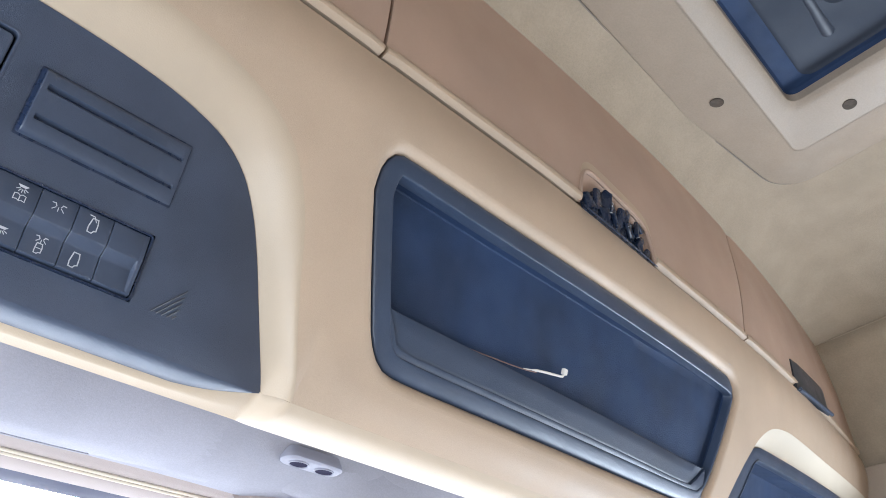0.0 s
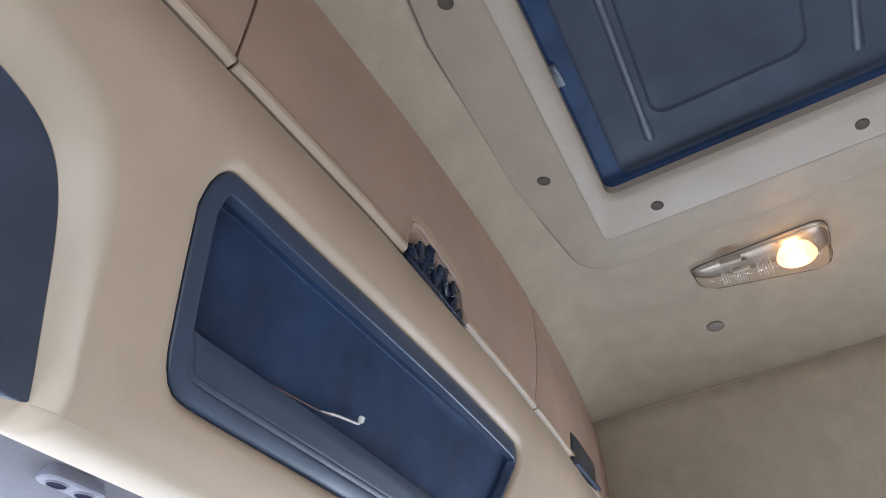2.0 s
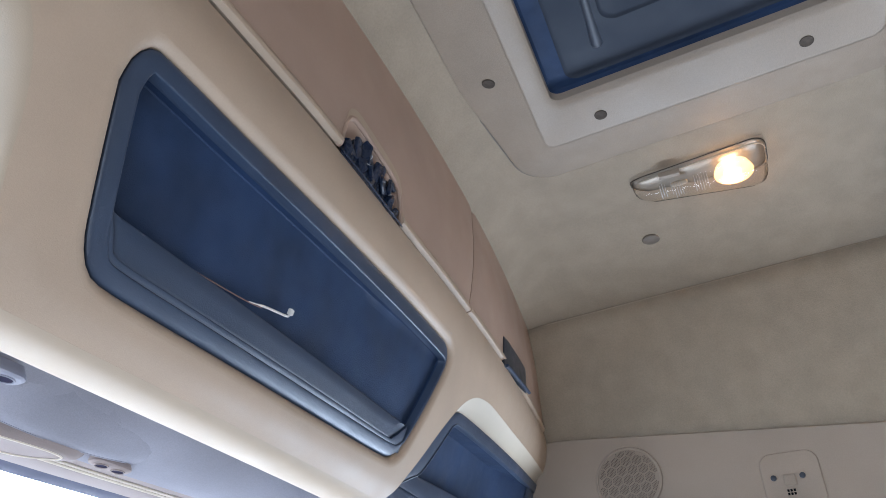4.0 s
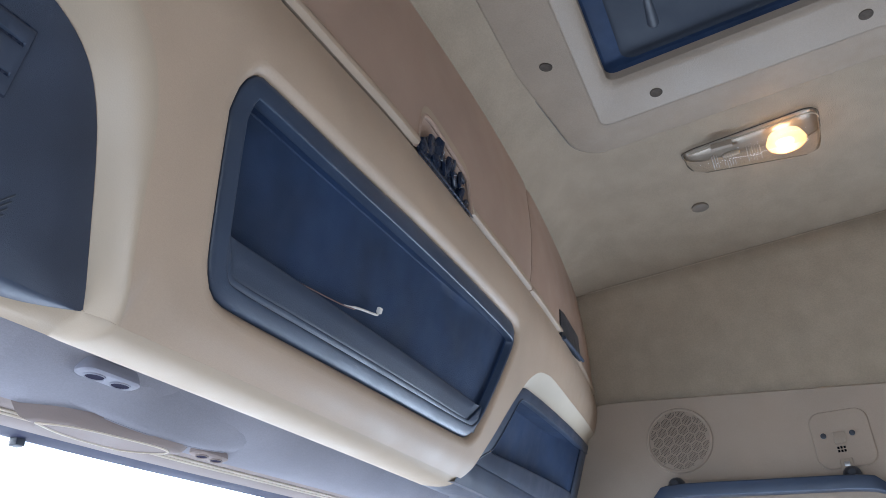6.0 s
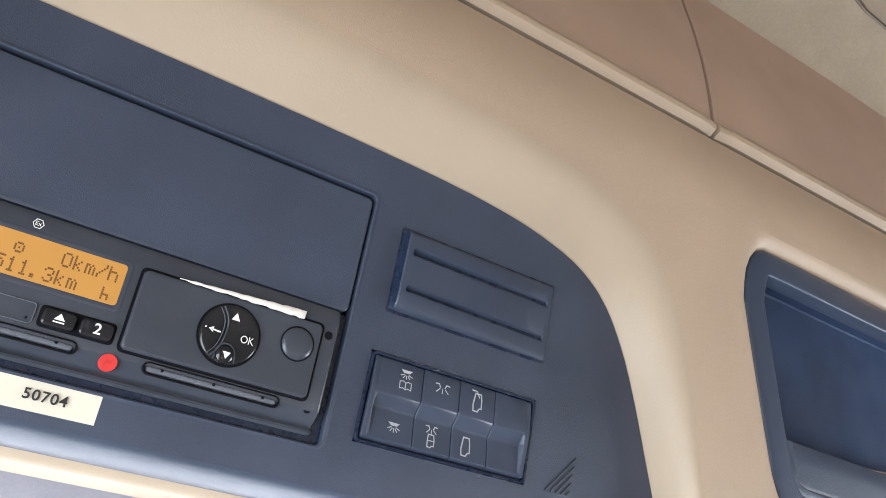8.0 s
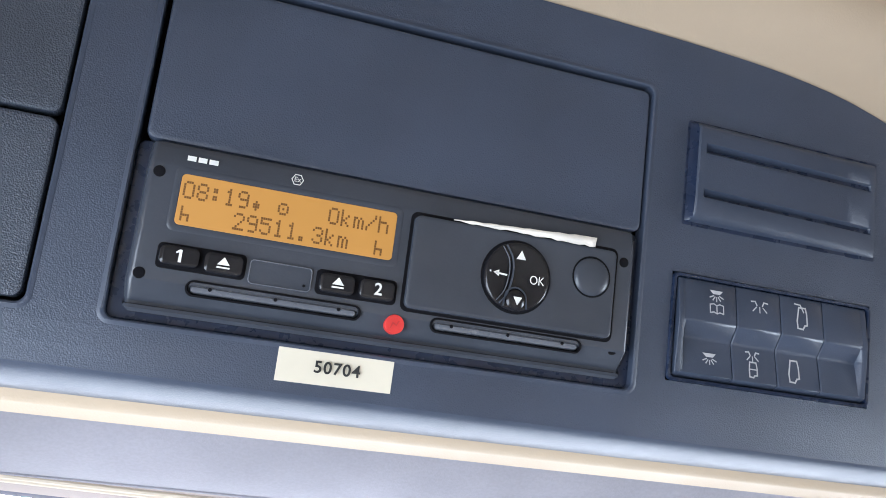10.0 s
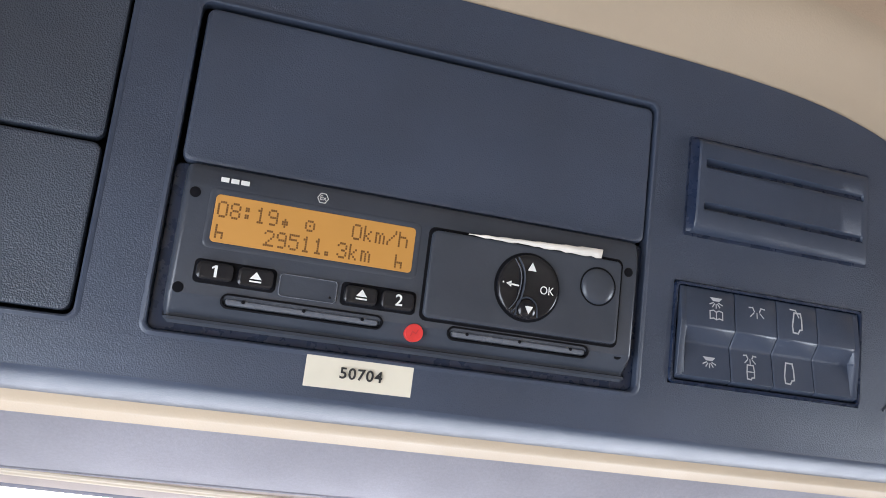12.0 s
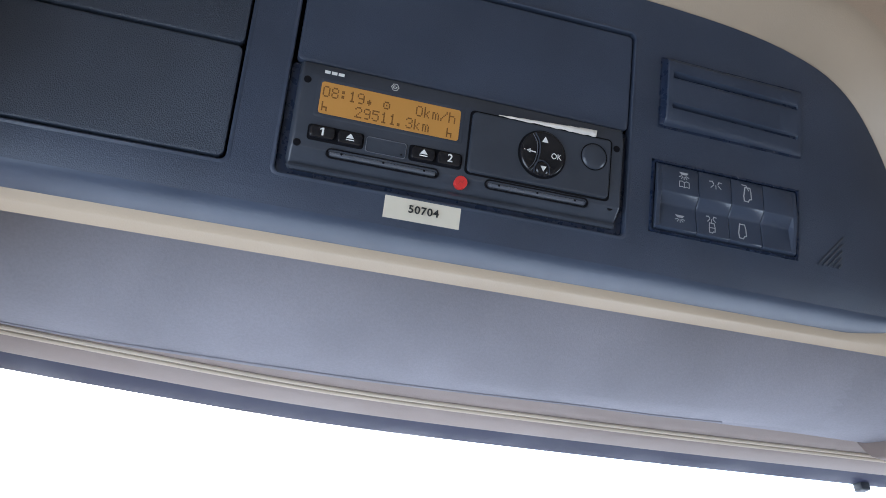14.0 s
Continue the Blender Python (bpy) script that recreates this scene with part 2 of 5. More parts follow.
def inset(pts, d):
    """A closed outline, drawn in by d."""
    out, n = [], len(pts)
    area = sum(pts[i][0] * pts[(i + 1) % n][1] - pts[(i + 1) % n][0] * pts[i][1] for i in range(n))
    s = 1 if area > 0 else -1
    for i in range(n):
        (ax, ay), (bx, by), (cx, cy) = pts[i - 1], pts[i], pts[(i + 1) % n]
        ux, uy, vx, vy = bx - ax, by - ay, cx - bx, cy - by
        lu, lv = math.hypot(ux, uy) or 1, math.hypot(vx, vy) or 1
        nx, ny = -(uy / lu + vy / lv), ux / lu + vx / lv
        ln = math.hypot(nx, ny) or 1
        nx, ny = nx / ln, ny / ln
        k = max(0.5, (nx * -uy + ny * ux) / lu)
        out.append((bx + s * nx * d / k, by + s * ny * d / k))
    return out


def plate(outline, y_front, y_back, bevel=0.0005):
    """A flat plate with an eased front edge, from an outline in x and z; the front is at the lower y."""
    lo = [[(x, y_back, z) for x, z in outline], [(x, y_front + bevel, z) for x, z in outline],
          [(x, y_front + bevel * 0.3, z) for x, z in inset(outline, bevel * 0.3)], [(x, y_front, z) for x, z in inset(outline, bevel)], [(x, y_front, z) for x, z in inset(outline, bevel * 1.3)]]
    return lofted(lo, True, True)


def disc(cx, cz, r, n=28):
    return [(cx + r * math.cos(2 * math.pi * i / n), cz + r * math.sin(2 * math.pi * i / n)) for i in range(n)]


def tube(path, r, n=10):
    """A round rod along a path of points."""
    loops = []
    for i, p in enumerate(path):
        d = (Vector(path[min(i + 1, len(path) - 1)]) - Vector(path[max(i - 1, 0)])).normalized()
        s = d.orthogonal().normalized() if i == 0 else (s - d * s.dot(d)).normalized()
        c = d.cross(s)
        rr = r[i] if isinstance(r, (list, tuple)) else r
        loops.append([tuple(Vector(p) + (s * math.cos(2 * math.pi * k / n) + c * math.sin(2 * math.pi * k / n)) * rr) for k in range(n)])
    return lofted(loops, True, True)


def ribbon(bm, pts, w, y, closed=False):
    """A printed stroke of width w along points in x and z, lying at depth y."""
    n = len(pts)
    for i in range(n if closed else n - 1):
        (ax, az), (bx, bz) = pts[i], pts[(i + 1) % n]
        l = math.hypot(bx - ax, bz - az) or 1
        ux, uz = (bx - ax) / l * w / 2, (bz - az) / l * w / 2
        q = [(ax - ux - uz, az - uz + ux), (ax - ux + uz, az - uz - ux), (bx + ux + uz, bz + uz - ux), (bx + ux - uz, bz + uz + ux)]
        bm.faces.new([bm.verts.new((x, y - 0.00001 * i, z)) for x, z in q])
    return bm


def filled(bm, pts, y):
    bm.faces.new([bm.verts.new((x, y, z)) for x, z in pts])
    return bm


def lettering(name, text, size, x, z, y, mat, parent, wide=1.0, bold=0.0, gap=1.0):
    """Raised print in the built-in font, facing out of the console; x, z is the middle of the text."""
    c = bpy.data.curves.new(name, "FONT")
    c.body, c.size, c.align_x, c.align_y, c.extrude, c.offset = text, size, "CENTER", "CENTER", 0.00004, bold
    c.space_character = gap
    tmp = bpy.data.objects.new("tmp", c)
    me = bpy.data.meshes.new_from_object(tmp)
    bpy.data.objects.remove(tmp)
    ob = new(name, me)
    me.name = name
    me.materials.clear()
    me.materials.append(mat)
    ob.parent = parent
    ob.matrix_basis = pose(x, y, z, 90, 0, 0) @ Matrix.Diagonal((wide, 1, 1, 1))
    return ob


def spline(pts, n):
    """n points, evenly spread, on a smooth line through pts."""
    p = [Vector(q) for q in pts]
    fine = []
    for i in range(len(p) - 1):
        a, b, c, d = p[max(i - 1, 0)], p[i], p[i + 1], p[min(i + 2, len(p) - 1)]
        for k in range(16):
            t = k / 16
            fine.append(0.5 * (2 * b + (c - a) * t + (2 * a - 5 * b + 4 * c - d) * t * t + (3 * b - a - 3 * c + d) * t ** 3))
    fine.append(p[-1])
    run = [0]
    for a, b in zip(fine, fine[1:]):
        run.append(run[-1] + (b - a).length)
    out = []
    for k in range(n):
        s = run[-1] * k / (n - 1)
        j = min(max(i for i in range(len(run)) if run[i] <= s + 1e-12), len(fine) - 2)
        f = (s - run[j]) / ((run[j + 1] - run[j]) or 1)
        out.append(tuple(fine[j].lerp(fine[j + 1], f)))
    return out


def bow(x):
    """How far the console's front draws forward towards the passenger's end."""
    return 0.1 * max(0.0, x - 0.6) ** 2


def roll(z):
    """How far the fascia's foot turns under."""
    return 14.0 * max(0.0, -0.050 - z) ** 2


def front(x, z):
    """Depth of the beige fascia at a place on it."""
    y = -0.020 + roll(z)
    if z > 0.15:
        y += 0.020 * ((z - 0.15) / 0.065) ** 2
    return y + bow(x)


X_LEFT, X_RIGHT, X_MID = -0.25, 1.72, 0.757


# ---- the shell of the cab ----
def slab(name, x0, x1, y0, y1, z0, z1, mat, label, category):
    return tagged(part(name, block(x0, x1, y0, y1, z0, z1), mat, None, smooth=False), label, category, kind="structure")


# unseen ground, added to bounce daylight up into the cab
slab("ground", -60, 60, -60, 60, -1.1, -1.0, CONCRETE, "unseen pale ground far below the cab, added for bounce light", "ground")
slab("floor", -0.35, 1.85, -1.75, 0.7, 0.20, 0.30, CARPET, "grey mat on the cab floor", "floor")
slab("wall_rear", -0.35, 1.85, -1.80, -1.70, 0.30, 2.45, WALL, "plain beige felt rear wall of the cab", "wall")
slab("wall_front_lower", -0.35, 1.85, 0.42, 0.72, 0.30, 0.98, DASH, "plain grey wall under the windscreen", "wall")
for side, x0, x1 in (("right", 1.76, 1.84), ("left", -0.34, -0.26)):
    slab("wall_%s_lower" % side, x0, x1, -1.70, 0.70, 0.30, 1.12, TRIM, "plain tan side wall under the side window", "wall")
    slab("wall_%s_rear" % side, x0, x1, -1.70, -0.80, 1.12, 2.40, TRIM, "plain tan side wall behind the side window", "wall")
    slab("wall_%s_post" % side, x0, x1, 0.14, 0.62, 1.12, 1.90, TRIM, "plain tan windscreen post", "wall")

# headliner: a cove over the cabinet doors, the flat roof, and the sloping sides
def roof_z(x, y):
    drop = max(0.0, abs(x - X_MID) - 0.50) / 0.293
    return Z0 + 0.453 - (0.053 + 0.045 * min(0, y)) * min(1, drop) ** 2


def cove(x):
    """Profile of the headliner from the top of the doors to the roof, as y, z."""
    b = bow(x) * 0.94
    top, low = roof_z(x, -0.1), Z0 + 0.372 + 0.020 * min(1.0, max(0.0, (abs(x - X_MID) - 0.55) / 0.24)) ** 2
    return [(y + b * k, low + (top - low) * f) for y, k, f in ((-0.040, 1.0, 0.0), (-0.058, 1.0, 0.20), (-0.072, 0.95, 0.40), (-0.092, 0.8, 0.67), (-0.112, 0.6, 0.89), (-0.132, 0.4, 1.0))]


HX0, HX1, HY0, HY1 = 0.549, 0.985, -0.618, -0.2265      # the roof hatch's opening
bm = bmesh.new()
S0, S1 = X_MID - 0.90, X_MID + 0.90
xs = [S0 + (S1 - S0) * i / 48 for i in range(49)]
xs = sorted(xs + [HX0 - 0.06, HX1 + 0.06])
ys = [-0.15 - 0.02 * i for i in range(2)] + [HY1 + 0.05] + [-0.22 - (0.40 * i / 6) for i in range(7)] + [HY0 - 0.05] + [-0.70 - 0.1 * i for i in range(11)]
verts = {}
for i, x in enumerate(xs):
    for j, p in enumerate(cove(x) + [(y, roof_z(x, y)) for y in ys]):
        verts[i, j] = bm.verts.new((x, p[0], p[1]))
nj = len(cove(0)) + len(ys)
for i in range(len(xs) - 1):
    for j in range(nj - 1):
        mx = (xs[i] + xs[i + 1]) / 2
        my = (verts[i, j].co.y + verts[i, j + 1].co.y) / 2
        if HX0 - 0.06 < mx < HX1 + 0.06 and HY0 - 0.05 < my < HY1 + 0.05:
            continue
        bm.faces.new((verts[i, j], verts[i + 1, j], verts[i + 1, j + 1], verts[i, j + 1]))
ceiling = tagged(part("ceiling", bm, FABRIC, None, out=(0, 0, -1)), "beige felt headliner curving down to the cabinet doors", "ceiling", kind="structure")
sol = ceiling.modifiers.new("thickness", "SOLIDIFY")
sol.thickness, sol.offset = 0.012, -1


def flank(side):
    """Sloping felt side of the roof, from the seam down to the side trim."""
    s = 1 if side == "right" else -1
    bm = bmesh.new()
    rows = []
    for k in range(9):
        f = k / 8
        row = []
        for i in range(25):
            y = 0.12 - 1.85 * i / 24
            zs = roof_z(X_MID + 0.793, y)
            zf = Z0 + 0.214 + 0.105 * min(0, y) * (1 if y > -0.6 else 0.6 / -y)
            x = 0.793 + 0.16 * f - 0.012 * math.sin(math.pi * f)
            row.append((X_MID + s * x, y, zs + (zf - zs) * f))
        rows.append(row)
    grid(bm, rows)
    ob = tagged(part("wall_%s_upper" % side, bm, FABRIC, None), "beige felt side panel sloping down from the roof seam", "wall", kind="structure")
    mod = ob.modifiers.new("thickness", "SOLIDIFY")
    mod.thickness, mod.offset = 0.012, 0
    # seam welt
    path = [(X_MID + s * 0.793, 0.0 - 1.7 * i / 30, roof_z(X_MID + 0.793, -1.7 * i / 30) - 0.001) for i in range(31)]
    # beige instead of felt, to paint the highlight along the welt
    tagged(part("trim_seam", tube(path, 0.0032, 8), BAND, None), "stitched felt welt between roof and side", "trim", kind="structure")
    # trim under it
    bm = bmesh.new()
    rows = []
    for i in range(25):
        y = 0.14 - 1.0 * i / 24
        zf = Z0 + 0.214 + 0.105 * min(0, y) * (1 if y > -0.6 else 0.6 / -y)
        rows.append([(X_MID + s * 0.965, y, zf + 0.02), (X_MID + s * 0.948, y, zf + 0.006), (X_MID + s * 0.943, y, zf), (X_MID + s * 0.944, y, zf - 0.006), (X_MID + s * 0.946, y, zf - 0.10), (X_MID + s * 0.950, y, Z0 - 0.06), (X_MID + s * 0.965, y, Z0 - 0.12), (X_MID + s * 1.0, y, Z0 - 0.14)])
    grid(bm, rows)
    ob = tagged(part("wall_%s_trim" % side, bm, TRIM, None), "tan moulded plastic trim over the side window", "wall", kind="structure")
    mod = ob.modifiers.new("thickness", "SOLIDIFY")
    mod.thickness, mod.offset = 0.006, 0


flank("right")
flank("left")
slab("roof_shell", -0.35, 1.85, -1.80, 0.42, Z0 + 0.60, Z0 + 0.64, WALL, "outer roof skin of the cab", "roof")
slab("wall_front_upper", -0.35, 1.85, 0.38, 0.44, Z0 + 0.02, Z0 + 0.60, WALL, "plain front wall over the windscreen", "wall")

# header over the windscreen: grey visor cloth, rose trim, pale piping, dark glass border
LINE = spline([(-0.30, 0.228), (-0.18, 0.250), (-0.067, 0.267), (0.02, 0.278), (0.11, 0.283), (0.25, 0.283), (0.40, 0.280), (0.55, 0.274), (0.75, 0.266), (0.95, 0.250), (1.30, 0.222), (1.80, 0.190)], 120)


def along(pts, x):
    """y at x on a line of points that run along x."""
    for p, q in zip(pts, pts[1:]):
        if x <= q[0]:
            return p[1] + (q[1] - p[1]) * (x - p[0]) / (q[0] - p[0])
    return pts[-1][1]


def piping_y(x):
    """How far forward the piping lies at a place along the header: it sweeps back towards both corners."""
    return along(LINE, x)


def cloth_end(x):
    return piping_y(x) - along([(-0.4, 0.004), (-0.12, 0.004), (0.02, 0.017), (0.25, 0.030), (0.45, 0.030), (0.70, 0.016), (2, 0.012)], x)


def cloth(x, f, drop=0.0):
    """A point of the padded cloth: nearly upright behind the console, level at its front edge."""
    y0, y1 = 0.112 + 0.7 * bow(x), cloth_end(x)
    w = 0.0025 * math.sin(x * 9.0 + 2.0 * f)
    drop -= 0.030 * math.exp(-((x - 0.655) / 0.050) ** 2 - ((f - 0.36) / 0.18) ** 2)
    return (x, y0 + (y1 - y0) * f, Z0 - 0.0510 + 0.115 * (1 - f) ** 3.0 + w * f * (1 - f) * 4 - drop)


xs = [X_LEFT - 0.02 + (X_RIGHT + 0.02 - X_LEFT) * i / 60 for i in range(61)]
bm = bmesh.new()
grid(bm, [[(x, cloth(x, 0)[1] - 0.004, Z0 + 0.10)] + [cloth(x, k / 16) for k in range(17)] + [(x, cloth_end(x) + 0.006, Z0 - 0.044)] for x in xs])
tagged(part("trim_header_cloth", bm, GREY, None), "grey padded cloth header over the windscreen", "trim", kind="structure")


def strip_along(name, prof, mat, label):
    bm = bmesh.new()
    grid(bm, [[(x, piping_y(x) + y, Z0 + z) for y, z in prof] for x in xs])
    return tagged(part(name, bm, mat, None), label, "trim", kind="structure")


strip_along("trim_header_rose", ((-0.034, -0.043), (-0.030, -0.0480), (-0.014, -0.0500), (-0.003, -0.0508), (0.001, -0.0490), (0.005, -0.0505), (0.009, -0.0490), (0.013, -0.0508), (0.024, -0.0512), (0.044, -0.0510), (0.0535, -0.0480), (0.056, -0.036)), ROSE, "rose beige moulded strip along the windscreen top")
for off, z in ((0.001, -0.0515), (0.0095, -0.0515)):
    tagged(part("trim_piping", tube([(x, piping_y(x) + off, Z0 + z) for x in xs], 0.0017, 8), PIPE, None), "pale piping along the header", "trim", kind="structure")
strip_along("trim_glass_border", ((0.050, -0.030), (0.054, -0.0455), (0.070, -0.0460), (0.094, -0.0440), (0.104, -0.0415), (0.108, -0.030), (0.13, 0.03), (0.24, 0.06)), BORDER, "black glass border at the windscreen top")
bm = bmesh.new()
grid(bm, [[(x, piping_y(x) + 0.1065 + 0.20 * f, Z0 - 0.030 - 0.95 * f) for f in (0, 0.25, 0.5, 0.75, 1)] for x in xs])
glass = tagged(part("window_1", bm, PANE, None), "clear curved windscreen glass", "windscreen", kind="structure")
mod = glass.modifiers.new("thickness", "SOLIDIFY")
mod.thickness = 0.005
glass.visible_shadow = False


# ---- the overhead console ----
console = thing("overhead_console", "beige moulded overhead console with a dark instrument panel under the roof", "overhead console")
PANEL = spline([(-0.25, 0.1012), (-0.1, 0.1023), (0.05, 0.1027), (0.15, 0.1020), (0.22, 0.1000), (0.262, 0.0964), (0.292, 0.0906), (0.318, 0.0812), (0.338, 0.0660), (0.354, 0.043), (0.367, 0.016), (0.3815, -0.02), (0.3935, -0.05), (0.4025, -0.0712)], 90)
CREASE = spline([(-0.25, 0.142), (-0.1, 0.143), (0.05, 0.143), (0.15, 0.142), (0.22, 0.139), (0.272, 0.134), (0.308, 0.126), (0.338, 0.114), (0.362, 0.095), (0.379, 0.069), (0.391, 0.038), (0.400, 0.003), (0.412, -0.038), (0.4250, -0.0735)], 90)
BOTTOM = -0.0735


def recede(p):
    """The panel's passenger end, with all that is let into it, draws back from the plane of the tachograph."""
    q = 0.032 * max(0.0, p[0] - 0.185)
    return (p[0] + q * p[0] / 0.304, p[1] + q, p[2] + q * (p[2] + 0.0645) / 0.304)


def set_back(ob):
    for v in ob.data.vertices:
        v.co = recede(v.co)
    for sub in ob.children:
        set_back(sub)


PANEL_FOOT = -0.0712                       # where the dark panel breaks into its lower edge
DOOR_LINE = 0.213


def door_line(x):
    """Height of the gap below the cabinet doors: it drops a little past the middle."""
    f = min(1.0, max(0.0, (x - 0.60) / 0.30))
    return 0.2135 - 0.0125 * f * f * (3 - 2 * f)


NICHE_OUT = spline([(0.4412, 0.100), (0.4422, 0.121), (0.4505, 0.1365), (0.4665, 0.1406), (0.60, 0.1390), (0.80, 0.1386), (0.98, 0.1380), (1.011, 0.1360), (1.025, 0.1245), (1.022, 0.101), (1.002, 0.045), (0.978, -0.006), (0.962, -0.021), (0.938, -0.0275), (0.80, -0.0300), (0.60, -0.0305), (0.511, -0.0300), (0.4890, -0.0255), (0.4760, -0.010), (0.4668, 0.015), (0.4528, 0.060), (0.4412, 0.100)], 141)[:-1]
NICHE_IN = spline([(0.4412, 0.100), (0.4425, 0.120), (0.4500, 0.134), (0.4660, 0.1378), (0.60, 0.1360), (0.80, 0.1355), (0.98, 0.1350), (1.018, 0.133), (1.033, 0.122), (1.032, 0.101), (1.012, 0.045), (0.988, -0.006), (0.971, -0.021), (0.944, -0.0275), (0.80, -0.0300), (0.60, -0.0305), (0.511, -0.0300), (0.4890, -0.0255), (0.4760, -0.010), (0.4668, 0.015), (0.4528, 0.060), (0.4412, 0.100)], 141)[:-1]
SIDE_NICHE = spline([(0.972, -0.0735), (1.000, -0.040), (1.028, -0.006), (1.055, 0.030), (1.079, 0.059), (1.104, 0.085), (1.128, 0.102), (1.155, 0.1135), (1.19, 0.120), (1.23, 0.1228), (1.374, 0.1235), (1.55, 0.128), (1.719, 0.133)], 90)


def upper_at(line, x):
    """Height of an open outline at x."""
    for (ax, az), (bx, bz) in zip(line, line[1:]):
        if min(ax, bx) <= x <= max(ax, bx) and ax != bx:
            return az + (bz - az) * (x - ax) / (bx - ax)
    return line[0][1] if abs(x - line[0][0]) < abs(x - line[-1][0]) else line[-1][1]


def span(ring, x):
    """Lowest and highest point of a closed outline at x."""
    zs = []
    for (ax, az), (bx, bz) in zip(ring, ring[1:] + ring[:1]):
        if ax != bx and min(ax, bx) - 1e-9 <= x <= max(ax, bx) + 1e-9:
            zs.append(az + (bz - az) * (x - ax) / (bx - ax))
    return (min(zs), max(zs)) if zs else None


def patch(bm, xs, lo, hi, n, depth):
    rows = []
    for x in xs:
        a, b = lo(x), hi(x)
        rows.append([(x, depth(x, a + (b - a) * k / n), a + (b - a) * k / n) for k in range(n + 1)])
    grid(bm, rows)


# fascia: beige skin round the dark panel and the niches
bm = bmesh.new()
BRIM = 0.150
HOLE = inset(NICHE_OUT, -0.0120)
crease_xs = [p[0] for p in CREASE]
nx0, nx1 = min(p[0] for p in HOLE), max(p[0] for p in HOLE)
sx0, sx1 = SIDE_NICHE[0][0], SIDE_NICHE[-1][0]
x_cr = CREASE[-1][0]
lip_xs = [x_cr + (nx0 - x_cr) * i / 4 for i in range(5)]
mid = sorted({p[0] for p in HOLE} | {x for x in (p[0] for p in SIDE_NICHE) if x < nx1})
mid = [x for x in mid if nx0 <= x <= nx1]
rest = [nx1] + [x for x in (p[0] for p in SIDE_NICHE) if x > nx1]
end_xs = [sx1 + (X_RIGHT - sx1) * i / 3 for i in range(4)]
patch(bm, crease_xs, lambda x: upper_at(CREASE, x), lambda x: BRIM, 8, front)
patch(bm, lip_xs, lambda x: BOTTOM, lambda x: BRIM, 8, front)
patch(bm, mid, lambda x: span(HOLE, x)[1], lambda x: BRIM, 4, front)
patch(bm, [x for x in mid if x <= sx0], lambda x: BOTTOM, lambda x: span(HOLE, x)[0], 6, front)
patch(bm, [x for x in mid if x >= sx0], lambda x: upper_at(SIDE_NICHE, x), lambda x: span(HOLE, x)[0], 6, front)
patch(bm, rest, lambda x: upper_at(SIDE_NICHE, x), lambda x: BRIM, 6, front)
patch(bm, end_xs, lambda x: BOTTOM, lambda x: BRIM, 8, front)
brim_xs = sorted(set(crease_xs) | set(lip_xs) | set(mid) | set(rest) | set(end_xs))
patch(bm, brim_xs, lambda x: BRIM, lambda x: door_line(x), 6, front)
bmesh.ops.remove_doubles(bm, verts=bm.verts, dist=0.0002)
part("fascia", bm, BEIGE, console, "beige soft plastic fascia", out=(0, -1, 0))
# the fascia rolls in towards the long niche
loops = []
for d, y in ((-0.0120, 0.0), (-0.0095, 0.0002), (-0.0072, 0.0009), (-0.0050, 0.0022), (-0.0028, 0.0042), (-0.0012, 0.0066), (-0.0004, 0.0120)):
    loops.append([(x, front(x, min(z, 0.15)) + y, z) for x, z in inset(NICHE_OUT, d)])
part("niche_roll", lofted(loops), BEIGE, console)

# chamfer between fascia and dark panel
bm = bmesh.new()
rows = []
for (ax, az), (bx, bz) in zip(CREASE, PANEL):
    row = []
    bx, by, bz = recede((bx, 0.0015, bz))
    for k in range(13):
        f = k / 12
        z = bz + (az - bz) * (1 - f)
        row.append((bx + (ax - bx) * (1 - f), -0.0200 + (by + 0.0200) * f ** 1.9 + roll(z) * (1 - f * f * (3 - 2 * f)), z))
    rows.append(row)
grid(bm, rows)
part("panel_surround", bm, BAND, console, "sloping beige surround of the dark panel")

def panel_edge(x):
    """How near the panel's lower corner x is, and there the line where its dark lower edge meets the beige strip, as y and z."""
    q, u = 0.032 * max(0.0, x - 0.185), max(0.0, min(1.0, (x - END + 0.055) / 0.055)) ** 1.5
    return u, 0.0225 + 0.7 * q + (0.0012 + 0.3 * q - 0.0225) * u, -0.0808 + 0.0102 * u


# rolled underside: beyond the panel from the fascia, below the panel as a thin strip
def under(x, full):
    b = bow(x)
    if full:
        prof = [(-0.0100, -0.0670), (-0.0123, -0.0735), (-0.0086, -0.0782), (-0.0032, -0.0822), (0.004, -0.0855), (0.012, -0.0880), (0.024, -0.0900), (0.036, -0.0908), (0.042, -0.0885), (0.044, -0.075), (0.044, -0.03)]
    else:
        (ey, ez), q = panel_edge(x)[1:], 0.032 * max(0.0, x - 0.185)
        py, pz = 0.0295 + q * 0.2, -0.0864
        prof = [(ey + 0.004, ez + 0.006), (ey, ez)] + [(ey + (py - ey) * k, ez + (pz - ez) * k - 0.0014 * math.sin(math.pi * k)) for k in (0.15, 0.35, 0.6, 0.82, 1.0)] + [(0.036, -0.0902), (0.042, -0.0885), (0.044, -0.075), (0.044, -0.03)]
    return [(x, y + b, z) for y, z in prof]


END = recede((PANEL[-1][0], 0, 0))[0]


def under_mix(x):
    f = min(1.0, max(0.0, (x - END) / (CREASE[-1][0] - END)))
    f = 1 - (1 - f) ** 1.7
    return [tuple(Vector(a).lerp(Vector(b), f)) for a, b in zip(under(x, False), under(x, True))]


